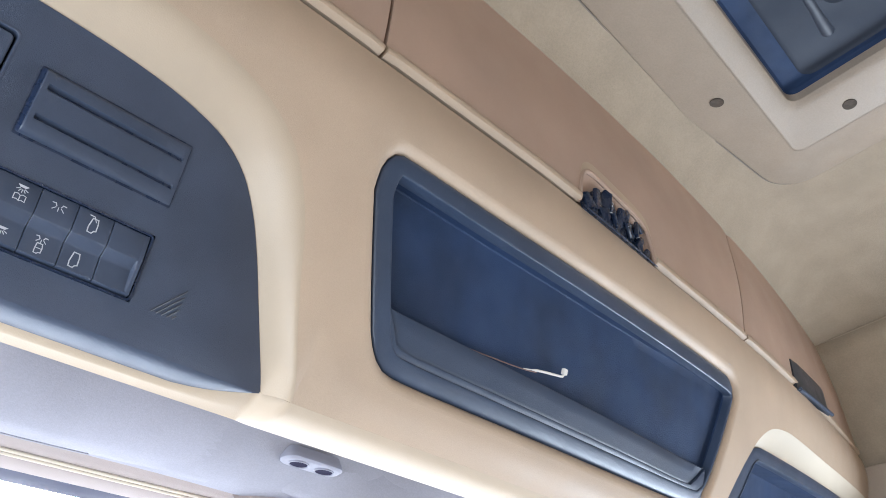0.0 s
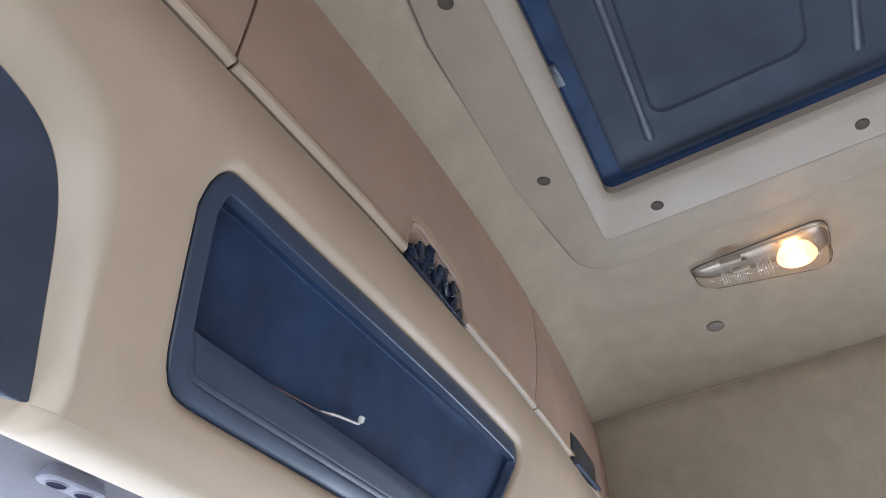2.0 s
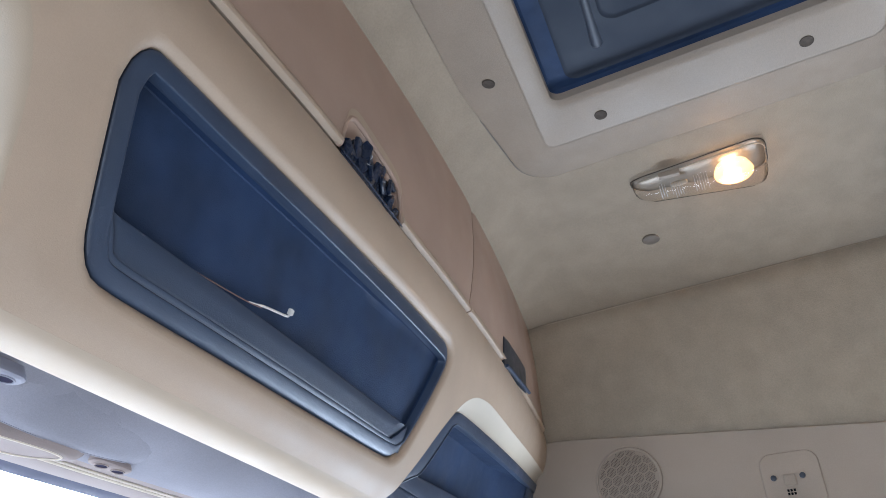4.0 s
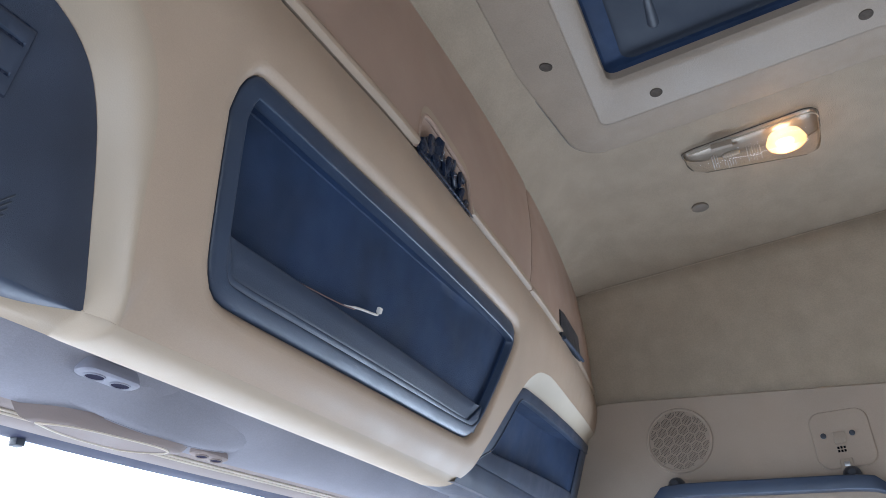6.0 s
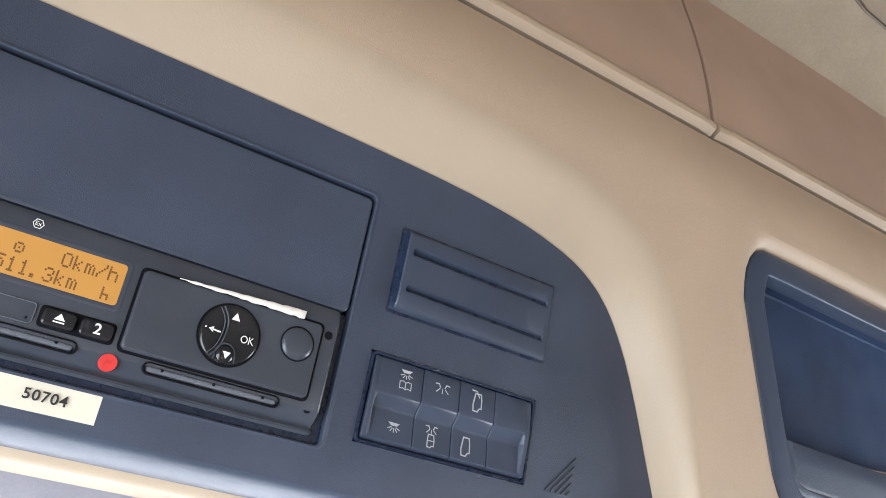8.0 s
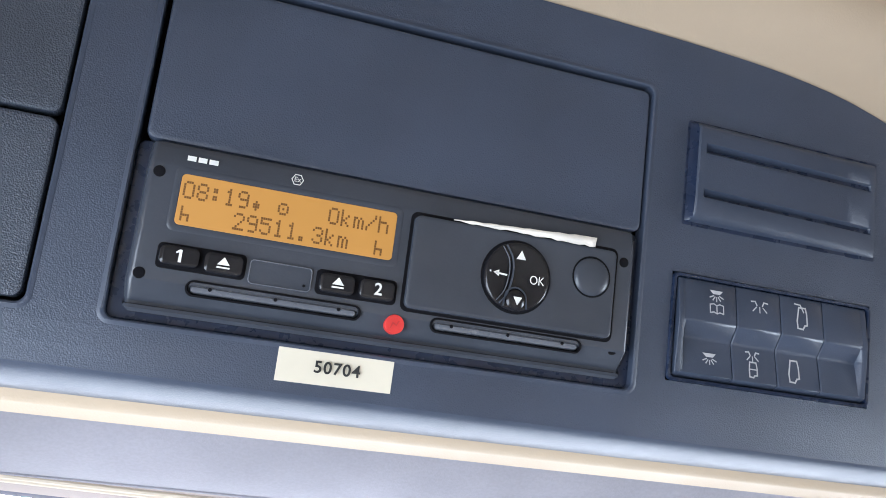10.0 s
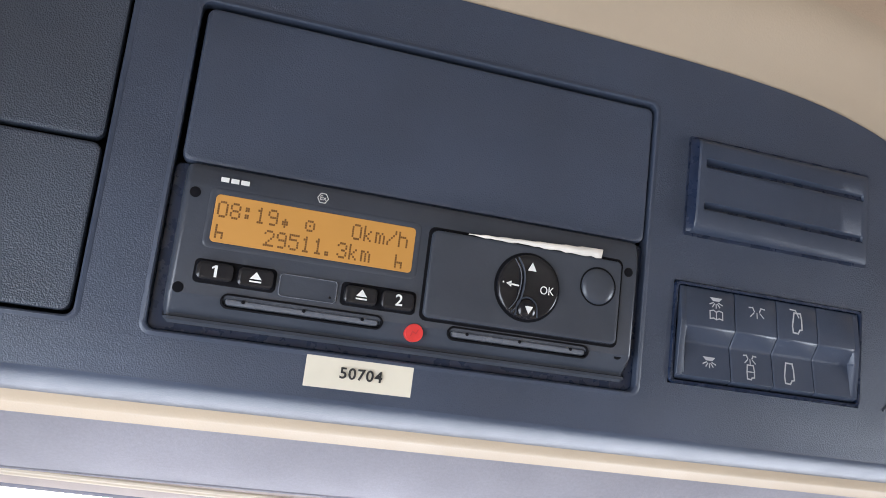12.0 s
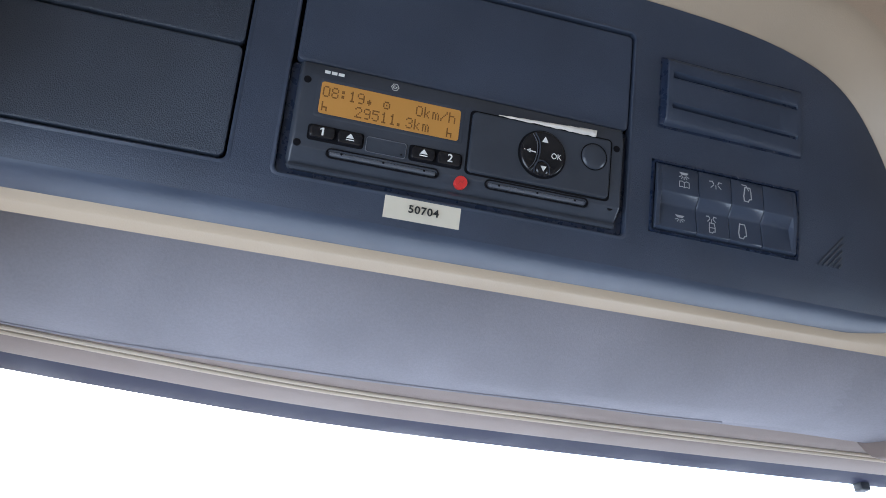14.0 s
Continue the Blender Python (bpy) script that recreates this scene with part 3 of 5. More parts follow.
xs = [-0.25 + 0.04 * i for i in range(16)] + [0.385 + 0.0025 * i for i in range(20)] + [0.44 + 0.04 * i for i in range(33)] + [0.972, 0.976]
xs = sorted(x for x in xs if x <= X_RIGHT)
bm = bmesh.new()
grid(bm, [under_mix(x)[2:] for x in xs if x >= 0.971])
part("underside", bm, NICHE, console, "dark lower edge below the corner niche", out=(0, -0.5, -1))
bm = bmesh.new()
grid(bm, [under_mix(x) for x in xs if x <= 0.973])
part("underside", bm, BAND, console, "pale beige rolled lower edge", out=(0, -0.5, -1))

# gusset behind the fascia's corner, where the dark lower edge begins
bm = bmesh.new()
grid(bm, [[(x, under_mix(x)[2][1] + 0.0015, -0.0780), (x, front(x, -0.070) + 0.006, -0.0700), (x, front(x, -0.06) + 0.009, max(-0.0690, upper_at(SIDE_NICHE, x) + 0.004))] for x in [0.9725 + 0.0035 * i for i in range(10)]])
part("gusset", bm, NICHE, console, "dark corner below the niche", out=(0, -1, 0))

# the dark instrument panel, with openings for what is let into it
P_TACHO = (-0.0178, 0.1828, -0.0535, 0.0762)
P_DRAW = (-0.2450, -0.0420, -0.0525, 0.0800)
P_SWITCH = (0.1978, 0.2982, -0.0472, -0.0018)


def top_at(x):
    return upper_at(PANEL, x)


bm = bmesh.new()


def sag(z):
    """The panel's foot leans back a little."""
    return 5.0 * max(0.0, -0.050 - z) ** 2


flat = lambda x, z: sag(z)


def strip(x0, x1, lo, hi, n=8, steps=8):
    patch(bm, [x0 + (x1 - x0) * i / steps for i in range(steps + 1)], lo, hi, n, flat)


for hole in (P_DRAW, P_TACHO, P_SWITCH):
    x0, x1, z0, z1 = hole
    strip(x0, x1, lambda x: PANEL_FOOT, lambda x, z0=z0: z0)
    strip(x0, x1, lambda x, z1=z1: z1, top_at)
for x0, x1 in ((-0.25, P_DRAW[0]), (P_DRAW[1], P_TACHO[0]), (P_TACHO[1], P_SWITCH[0])):
    strip(x0, x1, lambda x: PANEL_FOOT, top_at, 24, 4)
tail = [P_SWITCH[1]] + [p[0] for p in PANEL if p[0] > P_SWITCH[1]]
patch(bm, tail, lambda x: PANEL_FOOT, lambda x: top_at(x), 24, flat)
rows = []
for i in range(110):
    x = -0.25 + (END + 0.25) * i / 109
    q = 0.032 * max(0.0, x - 0.185)
    u, ey, ez = panel_edge(x)
    foot = Vector((x, q + 0.00225, PANEL_FOOT))
    edge = Vector((x, ey - 0.0003, ez - 0.0003))
    knee = foot.lerp(Vector((x, q + 0.0052, -0.0762)), 1 - u)
    rows.append([tuple(foot.lerp(knee, k / 10).lerp(knee.lerp(edge, k / 10), k / 10)) for k in range(11)] + [tuple(edge + Vector((0, 0.0006, 0.0008)))])
bm2 = bmesh.new()
grid(bm2, rows)
part("panel_roll", bm2, DARKS, console, "rolled lower edge of the dark panel", out=(0, -1, -1))
bmesh.ops.remove_doubles(bm, verts=bm.verts, dist=0.0001)
ipanel = part("instrument_panel", bm, DARK, console, "dark grained instrument panel", smooth=False, out=(0, -1, 0), flat_sheet=True)
set_back(ipanel)
mod = ipanel.modifiers.new("thickness", "SOLIDIFY")
mod.thickness, mod.offset = 0.0030, -1
part("backing", block(-0.249, 0.34, 0.0125, 0.0150, -0.07, 0.09), BLACK, console, "black backing in the gaps")
# embossed warning triangle of slanted ribs
for i in range(5):
    x = 0.3118 + 0.0036 * i
    rib = part("rib", tube([(x, -0.0001, -0.0468), (0.3300 - 0.0004 * i, -0.0001, -0.0468 + 1.12 * (0.3300 - 0.0004 * i - x))], 0.0007, 6), DARK2, console)
    set_back(rib)
for n, (hx0, hx1, hz0, hz1) in enumerate((P_DRAW, P_TACHO)):
    loops = []
    for d, y, r in ((-0.0020, -0.0001, 0.0050), (-0.0013, -0.0004, 0.0045), (-0.0005, -0.0005, 0.0040), (0.0001, -0.0001, 0.0036), (0.0004, 0.0012, 0.0034), (0.0005, 0.0060, 0.0034)):
        loops.append([(x, y + sag(z), z) for x, z in rounded(hx0 + d, hx1 - d, hz0 + d, hz1 - d, r, 6)])
    part("opening_rim", lofted(loops), DARKS, console, "rounded edge of a panel opening")

# ---- cabinets over the fascia ----
def door_face(x, z):
    """Depth of the tan doors; they stand upright while the fascia leans."""
    f = (z - DOOR_LINE) / 0.17
    return -0.002 + 0.056 * f + 0.006 * f * f - 0.004 * math.sin(math.pi * min(1, max(0, f))) + bow(x)


def cabinet_door(x0, x1, notch, label, lean0=0.0, lean1=0.0):
    root = thing("cabinet_door", label, "cabinet door", group="overhead cabinet doors")
    z1 = 0.416
    n = 44
    xs = [x0 + (x1 - x0) * i / n for i in range(n + 1)]
    if notch:
        xs = sorted(xs + [p[0] for p in notch])
    bm = bmesh.new()
    rows = []
    for x in xs:
        e = min(x - x0, x1 - x)
        ease = 0.0018 * max(0.0, 1 - e / 0.006) ** 2
        z0 = low = door_line(x) + 0.006
        if notch and notch[0][0] < x < notch[-1][0]:
            low = max(z0, upper_at(notch, x))
        flat = 1 - 0.9 * min(1.0, (low - z0) / 0.012)
        row = [(x, door_face(x, low) + 0.022, low + 0.001), (x, door_face(x, low) + 0.007, low - 0.0005)]
        for k, (dy, dz) in enumerate(((0.0025, -0.0005), (0.0, 0.0015), (-0.0035, 0.0035), (-0.0045, 0.0070), (-0.0030, 0.0105), (0.0, 0.0130))):
            row.append((x, door_face(x, low + dz) + dy * flat + ease, low + dz))
        for k in range(1, 9):
            z = low + 0.013 + (z1 - low - 0.013) * k / 8
            row.append((x, door_face(x, z) + ease, z))
        row += [(x, door_face(x, z1) + 0.0025 + ease, z1 + 0.004), (x, door_face(x, z1) + 0.008, z1 + 0.0065), (x, door_face(x, z1) + 0.020, z1 + 0.007)]
        u = (x - x0) / (x1 - x0)
        lean = lean0 * (1 - u) ** 3 + lean1 * u ** 6
        row = [(px + lean * (pz - z0), py + bow(px + lean * (pz - z0)) - bow(px), pz) for px, py, pz in row]
        rows.append(row)
    grid(bm, [row[7:] for row in rows])
    for row in (rows[0], rows[-1]):
        grid(bm, [row[7:], [(p[0], p[1] + 0.018, p[2]) for p in row[7:]]])
    part("door_skin", bm, DOOR, root, out=(0, -1, 0))
    bm = bmesh.new()
    grid(bm, [row[:8] for row in rows])
    for row in (rows[0], rows[-1]):
        grid(bm, [row[2:8], [(p[0], p[1] + 0.018, p[2]) for p in row[2:8]]])
    # beige on the tan door's lip paints in the light from below
    part("lower_edge", bm, BEIGE, root, "rolled lower edge", out=(0, -1, -1))
    return root


SEAM_A, SEAM_B = 0.421, 1.0745
LATCH2 = (1.260, 1.440)
NOTCH = [(x, z) for x, _, z in spline([(0.6880, 0, 0.216), (0.6915, 0, 0.236), (0.6950, 0, 0.252), (0.7030, 0, 0.2625), (0.7200, 0, 0.2660), (0.7680, 0, 0.2605), (0.8060, 0, 0.2545), (0.8220, 0, 0.2460), (0.8300, 0, 0.2290), (0.8335, 0, 0.207)], 46)]
cabinet_door(X_LEFT, SEAM_A - 0.0018, None, "closed tan plastic cabinet door over the instrument panel", 0.0, 0.08)
mid_door = cabinet_door(SEAM_A + 0.0018, SEAM_B - 0.0015, NOTCH, "closed tan cabinet door with a broken missing latch cover", 0.08, 0.26)
cabinet_door(SEAM_B + 0.0015, X_RIGHT - 0.02, None, "closed tan cabinet door with a small dark latch", 0.26, 0.0)
# groove under and between the doors, dark brown for the shade in it
bm = bmesh.new()
xs = [X_LEFT + (X_RIGHT - X_LEFT) * i / 50 for i in range(51)]
grid(bm, [[(x, front(x, door_line(x)), door_line(x)), (x, front(x, door_line(x)) + 0.004, door_line(x) + 0.0012), (x, front(x, door_line(x)) + 0.030, door_line(x) + 0.002), (x, door_face(x, 0.24) + 0.026, 0.24), (x, door_face(x, 0.40) + 0.026, 0.40)] for x in xs])
part("cabinet_body", bm, GAP, console, "cabinet carcass behind the doors, dark for the gap's shade")

# shallow recess of the broken latch, with a rolled edge
part("latch_surround", tube([(x, door_face(x, z) + 0.0012, z) for x, z in NOTCH], [0.001] + [0.0030] * 44 + [0.001], 8), DOOR, mid_door)
bm = bmesh.new()
rows = []
for x, z1 in NOTCH[1:-1]:
    z0 = door_line(x) + 0.001
    rows.append([(x, door_face(x, z0 + (z1 - z0) * f) + d, z0 + (z1 - z0) * f) for f, d in ((0.0, 0.012), (0.4, 0.0115), (0.7, 0.010), (0.88, 0.007), (0.97, 0.003), (1.03, 0.0))])
grid(bm, rows)
part("latch_recess", bm, DOOR, mid_door)
# remains of the latch: a bar along the gap, a ragged plate and broken lobes
latch = thing("broken_latch", "broken black plastic latch mechanism in the cabinet door", "latch")
RAGGED = [(0.690, 0.226), (0.700, 0.236), (0.712, 0.239), (0.720, 0.248), (0.730, 0.253), (0.741, 0.2570), (0.750, 0.254), (0.757, 0.247), (0.766, 0.247), (0.776, 0.2520), (0.784, 0.246), (0.790, 0.2395), (0.797, 0.246), (0.806, 0.2480), (0.811, 0.236), (0.818, 0.222), (0.828, 0.210)]
random.seed(4)
bm = bmesh.new()
rows = []
for i in range(40):
    x = 0.690 + 0.138 * i / 39
    z0, z1 = door_line(x) - 0.0005, upper_at(RAGGED, x)
    row = [(x, door_face(x, z0) + 0.012, z0), (x, door_face(x, z0) - 0.002, z0)]
    for k in range(1, 7):
        z = z0 + (z1 - z0) * k / 6
        row.append((x, door_face(x, z) + 0.001 * k + random.uniform(-0.0016, 0.0016), z))
    row.append((x, door_face(x, z1) + 0.011, z1 - 0.001))
    rows.append(row)
grid(bm, rows)
part("latch_base", bm, NAVY, latch, smooth=False)
for x, z, w, h, lean in ((0.704, 0.227, 0.006, 0.010, -0.5), (0.722, 0.237, 0.006, 0.013, -0.2), (0.737, 0.245, 0.007, 0.012, 0.3), (0.748, 0.243, 0.005, 0.011, -0.3), (0.754, 0.231, 0.007, 0.009, 0.6), (0.765, 0.236, 0.006, 0.011, -0.1), (0.777, 0.242, 0.005, 0.010, 0.4), (0.784, 0.229, 0.006, 0.010, -0.5), (0.799, 0.236, 0.006, 0.011, 0.2), (0.806, 0.242, 0.004, 0.006, -0.6), (0.803, 0.221, 0.005, 0.009, 0.4), (0.816, 0.215, 0.004, 0.007, 0.5), (0.735, 0.225, 0.007, 0.008, 0.9)):
    w, h = w * 1.35, h * 0.92
    bm = block(-w, w, -0.0020, 0.0026, -h, h, 0.0018)
    for v in bm.verts:
        v.co.x *= 1 - 0.45 * max(0, v.co.z / h)
        v.co.y += 0.0018 * math.sin(v.co.z / h * 2.0)
    mm = Matrix.Translation((x, door_face(x, z) + 0.0005, z)) @ Euler((random.uniform(-0.3, 0.3), lean, random.uniform(-0.5, 0.5))).to_matrix().to_4x4()
    bmesh.ops.transform(bm, matrix=mm, verts=bm.verts)
    part("shard", bm, NAVY, latch)
for x, z, dx, dz in ((0.738, 0.229, 0.010, 0.002), (0.744, 0.238, 0.002, 0.007), (0.774, 0.229, 0.007, 0.004), (0.790, 0.222, 0.008, 0.005)):
    part("crack", tube([(x, door_face(x, z) - 0.0030, z), (x + 0.5 * dx, door_face(x, z) - 0.0034, z + 0.6 * dz), (x + dx, door_face(x, z + dz) - 0.0030, z + dz)], [0.0002, 0.0004, 0.0002], 6), CRACK, latch, "pale broken edge")
part("spring_bar", tube([(x, door_face(x, door_line(x)) - 0.0035, door_line(x) + 0.0015) for x in (0.690, 0.72, 0.76, 0.80, 0.829)], [0.0008, 0.0012, 0.0013, 0.0012, 0.0006], 8), NAVY, latch)

# dark latch of the passenger's cabinet
latch2 = thing("door_latch", "small dark plastic latch on the lower edge of the cabinet door", "latch")
bm = bmesh.new()
rows = []
for i in range(9):
    x = LATCH2[0] + (LATCH2[1] - LATCH2[0]) * i / 8
    e = min(1.0, 0.4 + min(i, 8 - i))
    foot, top = 0.1985 + 0.012 * i / 8, 0.2475 + 0.006 * i / 8
    rows.append([(x, door_face(x, foot + (top - foot) * f) + dy * e, foot + (top - foot) * f) for dy, f in ((0.010, 0.02), (-0.005, 0.0), (-0.0085, 0.06), (-0.0090, 0.16), (-0.0072, 0.26), (-0.0055, 0.6), (-0.0050, 0.93), (-0.0040, 0.99), (0.003, 1.0))])
for k, i in ((0, 0), (-1, 8)):
    rows.insert(0 if k == 0 else len(rows), [(p[0], p[1] + 0.012, p[2]) for p in rows[k]])
grid(bm, rows)
part("latch_cover", bm, DARK2, latch2)
part("latch_grip", tube([(x, door_face(x, 0.21) - 0.0085, 0.2015 + 0.012 * (x - LATCH2[0]) / 0.18) for x in (LATCH2[0] + 0.004, 1.30, 1.35, 1.40, LATCH2[1] - 0.006)], 0.0030, 10), NICHE, latch2)

# ---- the long open niche ----
niche = thing("storage_niche", "dark blue-grey plastic storage niche let into the console", "storage niche")


SUNK = 0.0052


def shallow(x, off):
    """The niche loses depth towards its far end."""
    f = min(1.0, max(0.0, (x - 0.74) / 0.24))
    return off if off < 0.006 else 0.006 + (off - 0.006) * (1 - 0.78 * f * f * (3 - 2 * f))


def ring_on(outline, off, dx=0.0):
    return [(x, front(x, min(z, 0.15)) + shallow(x, off) + SUNK, z) for x, z in outline]


mouth = inset(NICHE_IN, 0.0161)
mouth2 = inset(NICHE_IN, 0.0172)
loops = [ring_on(inset(NICHE_OUT, -0.0006), 0.004), ring_on(NICHE_OUT, 0.0012), ring_on(inset(NICHE_OUT, 0.0008), 0.0002), ring_on(inset(NICHE_OUT, 0.0024), -0.0008), ring_on(inset(NICHE_OUT, 0.0050), -0.0018), ring_on(inset(NICHE_IN, 0.0122), -0.0026),
         ring_on(inset(NICHE_IN, 0.0144), -0.0027), ring_on(inset(NICHE_IN, 0.0150), -0.0025), ring_on(inset(NICHE_IN, 0.0155), -0.0020), ring_on(inset(NICHE_IN, 0.0158), -0.0012), ring_on(mouth, 0.0018), ring_on(mouth2, 0.006)]
part("bezel", lofted(loops), NICHE, niche, "dark rounded bezel")
bx = [ring_on(mouth2, 0.006), ring_on(inset(NICHE_IN, 0.0175), 0.009), ring_on(inset(NICHE_IN, 0.0176), 0.0140), ring_on(inset(NICHE_IN, 0.0179), 0.0172), ring_on(inset(NICHE_IN, 0.0190), 0.0183), ring_on(inset(NICHE_IN, 0.0300), 0.0185)]
part("mouth_edge", lofted(bx[:2]), NICHE, niche)
part("tray", lofted(bx[1:]), DEEP_NAVY, niche, "dark niche interior")
floor_line = inset(NICHE_IN, 0.0270)
bm = bmesh.new()
lx0, lx1 = min(p[0] for p in floor_line) + 0.0005, max(p[0] for p in floor_line) - 0.0005
patch(bm, [lx0 + (lx1 - lx0) * i / 60 for i in range(61)], lambda x: span(floor_line, x)[0], lambda x: span(floor_line, x)[1], 8, lambda x, z: front(x, min(z, 0.15)) + SUNK + shallow(x, 0.0181))
part("lining", bm, DEEP_NAVY, niche, "back of the niche, dark navy for the shade in it", out=(0, -1, 0))
# retaining lip along the foot of the mouth: a flat flange, a fine step, and the upright lip
STEP = spline([(0.4812, 0.0, 0.0190), (0.4900, 0.0, 0.0060), (0.4960, 0.0, -0.0045), (0.5075, 0.0, -0.0086), (0.60, 0.0, -0.0088), (0.80, 0.0, -0.0086), (0.930, 0.0, -0.0080), (0.9490, 0.0, -0.0030), (0.9620, 0.0, 0.0070), (0.9725, 0.0, 0.0165)], 70)
bm = bmesh.new()
grid(bm, [[(x, front(x, 0) + SUNK + d, z) for d, z in ((0.010, -0.0190), (-0.0002, -0.0168), (-0.0014, min(zs - 0.0040, zs * 0.2 - 0.0105)), (-0.0022, zs - 0.0010), (-0.0019, zs - 0.0002), (0.0016, zs), (0.004, zs))] for x, _, zs in STEP])
part("flange", bm, NICHE, niche, "flat lower flange", out=(0, -1, 0))
bm = bmesh.new()
rows = []
for x, _, zs in STEP:
    top = max(zs + 0.0008, 0.0185 - 0.003 * (x - 0.48) / 0.49)
    h = top - zs
    rows.append([(x, front(x, 0) + SUNK + d, zs + 0.0006 + h * f) for d, f in ((0.0060, 0.0), (0.0012, 0.0), (0.0008, 0.04), (0.0007, 0.10), (0.0002, 0.55), (-0.0003, 0.94), (0.0004, 0.99), (0.0024, 1.0), (0.0080, 0.99), (0.0090, 0.60))])
grid(bm, rows)
part("retaining_lip", bm, NICHE, niche, "upright lower lip", out=(0, -1, 0))
part("bead", tube([(x, front(x, 0) + SUNK - 0.0014, z - 0.0012) for x, _, z in STEP], 0.0006, 6), NICHE, niche)

# white cable tail hanging over the lip
cable = thing("cable_tail", "thin white cable tail with a small plug hanging from the niche", "cable")
pts = spline([(0.566, -0.0100, 0.0185), (0.600, -0.0080, 0.0215), (0.630, -0.0050, 0.0245), (0.652, -0.0050, 0.0266), (0.668, -0.0045, 0.0292)], 24)
part("wire", tube(pts, 0.0006, 6), material("brown_wire", (0.22, 0.11, 0.08), 0.5), cable, "brown wire")
pts = spline([(0.650, -0.0050, 0.0268), (0.672, -0.0045, 0.0318), (0.692, -0.0045, 0.0350), (0.7045, -0.0045, 0.0372), (0.7065, -0.0045, 0.0405)], 16)
part("sleeve", tube(pts, [0.0006] * 4 + [0.0012] * 12, 8), CREAM, cable, "white sleeve")
part("plug", block(0.7040, 0.7095, -0.0060, -0.0020, 0.0395, 0.0455, 0.001), CREAM, cable, "white plug")

# ---- the passenger's corner niche ----
corner = thing("corner_niche", "dark open storage niche in a pale recess at the console's end", "storage niche")
BEZ = spline([(1.000, -0.048), (1.030, -0.008), (1.060, 0.032), (1.090, 0.064), (1.119, 0.0785), (1.160, 0.0830), (1.36, 0.0917), (1.55, 0.100), (1.719, 0.108)], 90)
MOUTH = spline([(1.001, -0.0470), (1.030, -0.034), (1.056, -0.022), (1.085, 0.014), (1.106, 0.046), (1.118, 0.0595), (1.145, 0.0640), (1.327, 0.072), (1.55, 0.082), (1.719, 0.090)], 90)


def corner_line(line, off, dz=0.0):
    return [(x, front(x, min(z, 0.15)) + off, z + dz) for x, z in line]


def between(p, q, f):
    return [(ax + (bx - ax) * f, az + (bz - az) * f) for (ax, az), (bx, bz) in zip(p, q)]


# paler than the fascia: the light on the recess is put into its colour
part("recess", lofted([corner_line(SIDE_NICHE, 0.0), corner_line(between(SIDE_NICHE, BEZ, 0.12), 0.002), corner_line(between(SIDE_NICHE, BEZ, 0.35), 0.007), corner_line(between(SIDE_NICHE, BEZ, 0.8), 0.0105), corner_line(BEZ, 0.0110)], closed=False), PALE, corner, "beige recess wall, paler for the light on it", out=(0, -1, 0))
part("bezel", lofted([corner_line(BEZ, 0.0115), corner_line(BEZ, 0.0080), corner_line(between(BEZ, MOUTH, 0.08), 0.0070), corner_line(between(BEZ, MOUTH, 0.86), 0.0070), corner_line(between(BEZ, MOUTH, 0.97), 0.0078), corner_line(MOUTH, 0.0100), corner_line(between(BEZ, MOUTH, 1.04), 0.016)], closed=False), NICHE, corner, "dark rounded bezel", out=(0, -1, -1))
part("tray", lofted([corner_line(between(BEZ, MOUTH, 1.04), 0.016), corner_line(between(BEZ, MOUTH, 1.1), 0.035), corner_line(between(BEZ, MOUTH, 1.2), 0.105)], closed=False), DEEP_NAVY, corner, "dark niche interior", out=(0, -1, -1))
bm = bmesh.new()
rows = []
for k in range(31):
    f = k / 30
    row = []
    for off, step, z in ((0.018, 0, -0.0812), (0.0070, 0, -0.0790), (0.0072, 0, -0.0700), (0.0072, 0, -0.0505), (0.0080, 0, -0.0490), (0.0105, 0, -0.0482), (0.0090, 0, -0.0470), (0.0100, 1, -0.003), (0.0115, 1, -0.0008), (0.0140, 1, 0.0), (0.0190, 1, -0.001), (0.0210, 1, -0.02)):
        xl = 0.952 + 0.74 * ((z if not step else -0.024) + 0.085)
        x = xl + (1.719 - xl) * f
        top = -0.024 + 0.045 * (x - 1.058) if step else 0.0
        row.append((x, front(x, 0) + off, z + top))
    rows.append(row)
grid(bm, rows)
part("lower_lip", bm, NICHE, corner, "dark stepped lower lip", out=(0, -1, 0))
bm = bmesh.new()
grid(bm, [[(x, front(x, 0) + o, z) for x, o in ((1.719, 0.0085), (1.628 - 0.10 * (0.09 - z), 0.0085), (1.622 - 0.10 * (0.09 - z), 0.0110), (1.632 - 0.10 * (0.09 - z), 0.0145))] for z in [-0.03 + 0.013 * k for k in range(10)]])
part("end_bezel", bm, NICHE, corner, out=(-1, -1, 0))
part("bead", tube(corner_line(between(BEZ, MOUTH, 0.90), 0.0068), 0.0012, 6), NICHE, corner)
bm = bmesh.new()
far = lambda x: min(1.0, max(0.0, (x - 1.40) / 0.215))
grid(bm, [[(x, 0.030 + bow(x) - 0.0375 * far(x) ** 2 * (3 - 2 * far(x)), z) for z in (-0.09, 0.02, 0.13)] for x in [1.0 + 0.018 * k for k in range(41)]])
part("back_wall", bm, DEEP_NAVY, corner, "back of the niche, dark navy for the shade in it", out=(0, -1, 0))
bm = bmesh.new()
grid(bm, [[(1.02 + 0.035 * k, bow(1.02 + 0.035 * k) + y, -0.052) for y in (-0.008, 0.01, 0.031)] for k in range(21)])
part("shelf", bm, DEEP_NAVY, corner, out=(0, 0, 1))


# ---- let into the instrument panel ----
blank = thing("blank_slot_cover", "plain dark grained cover plate over the tachograph", "cover plate")
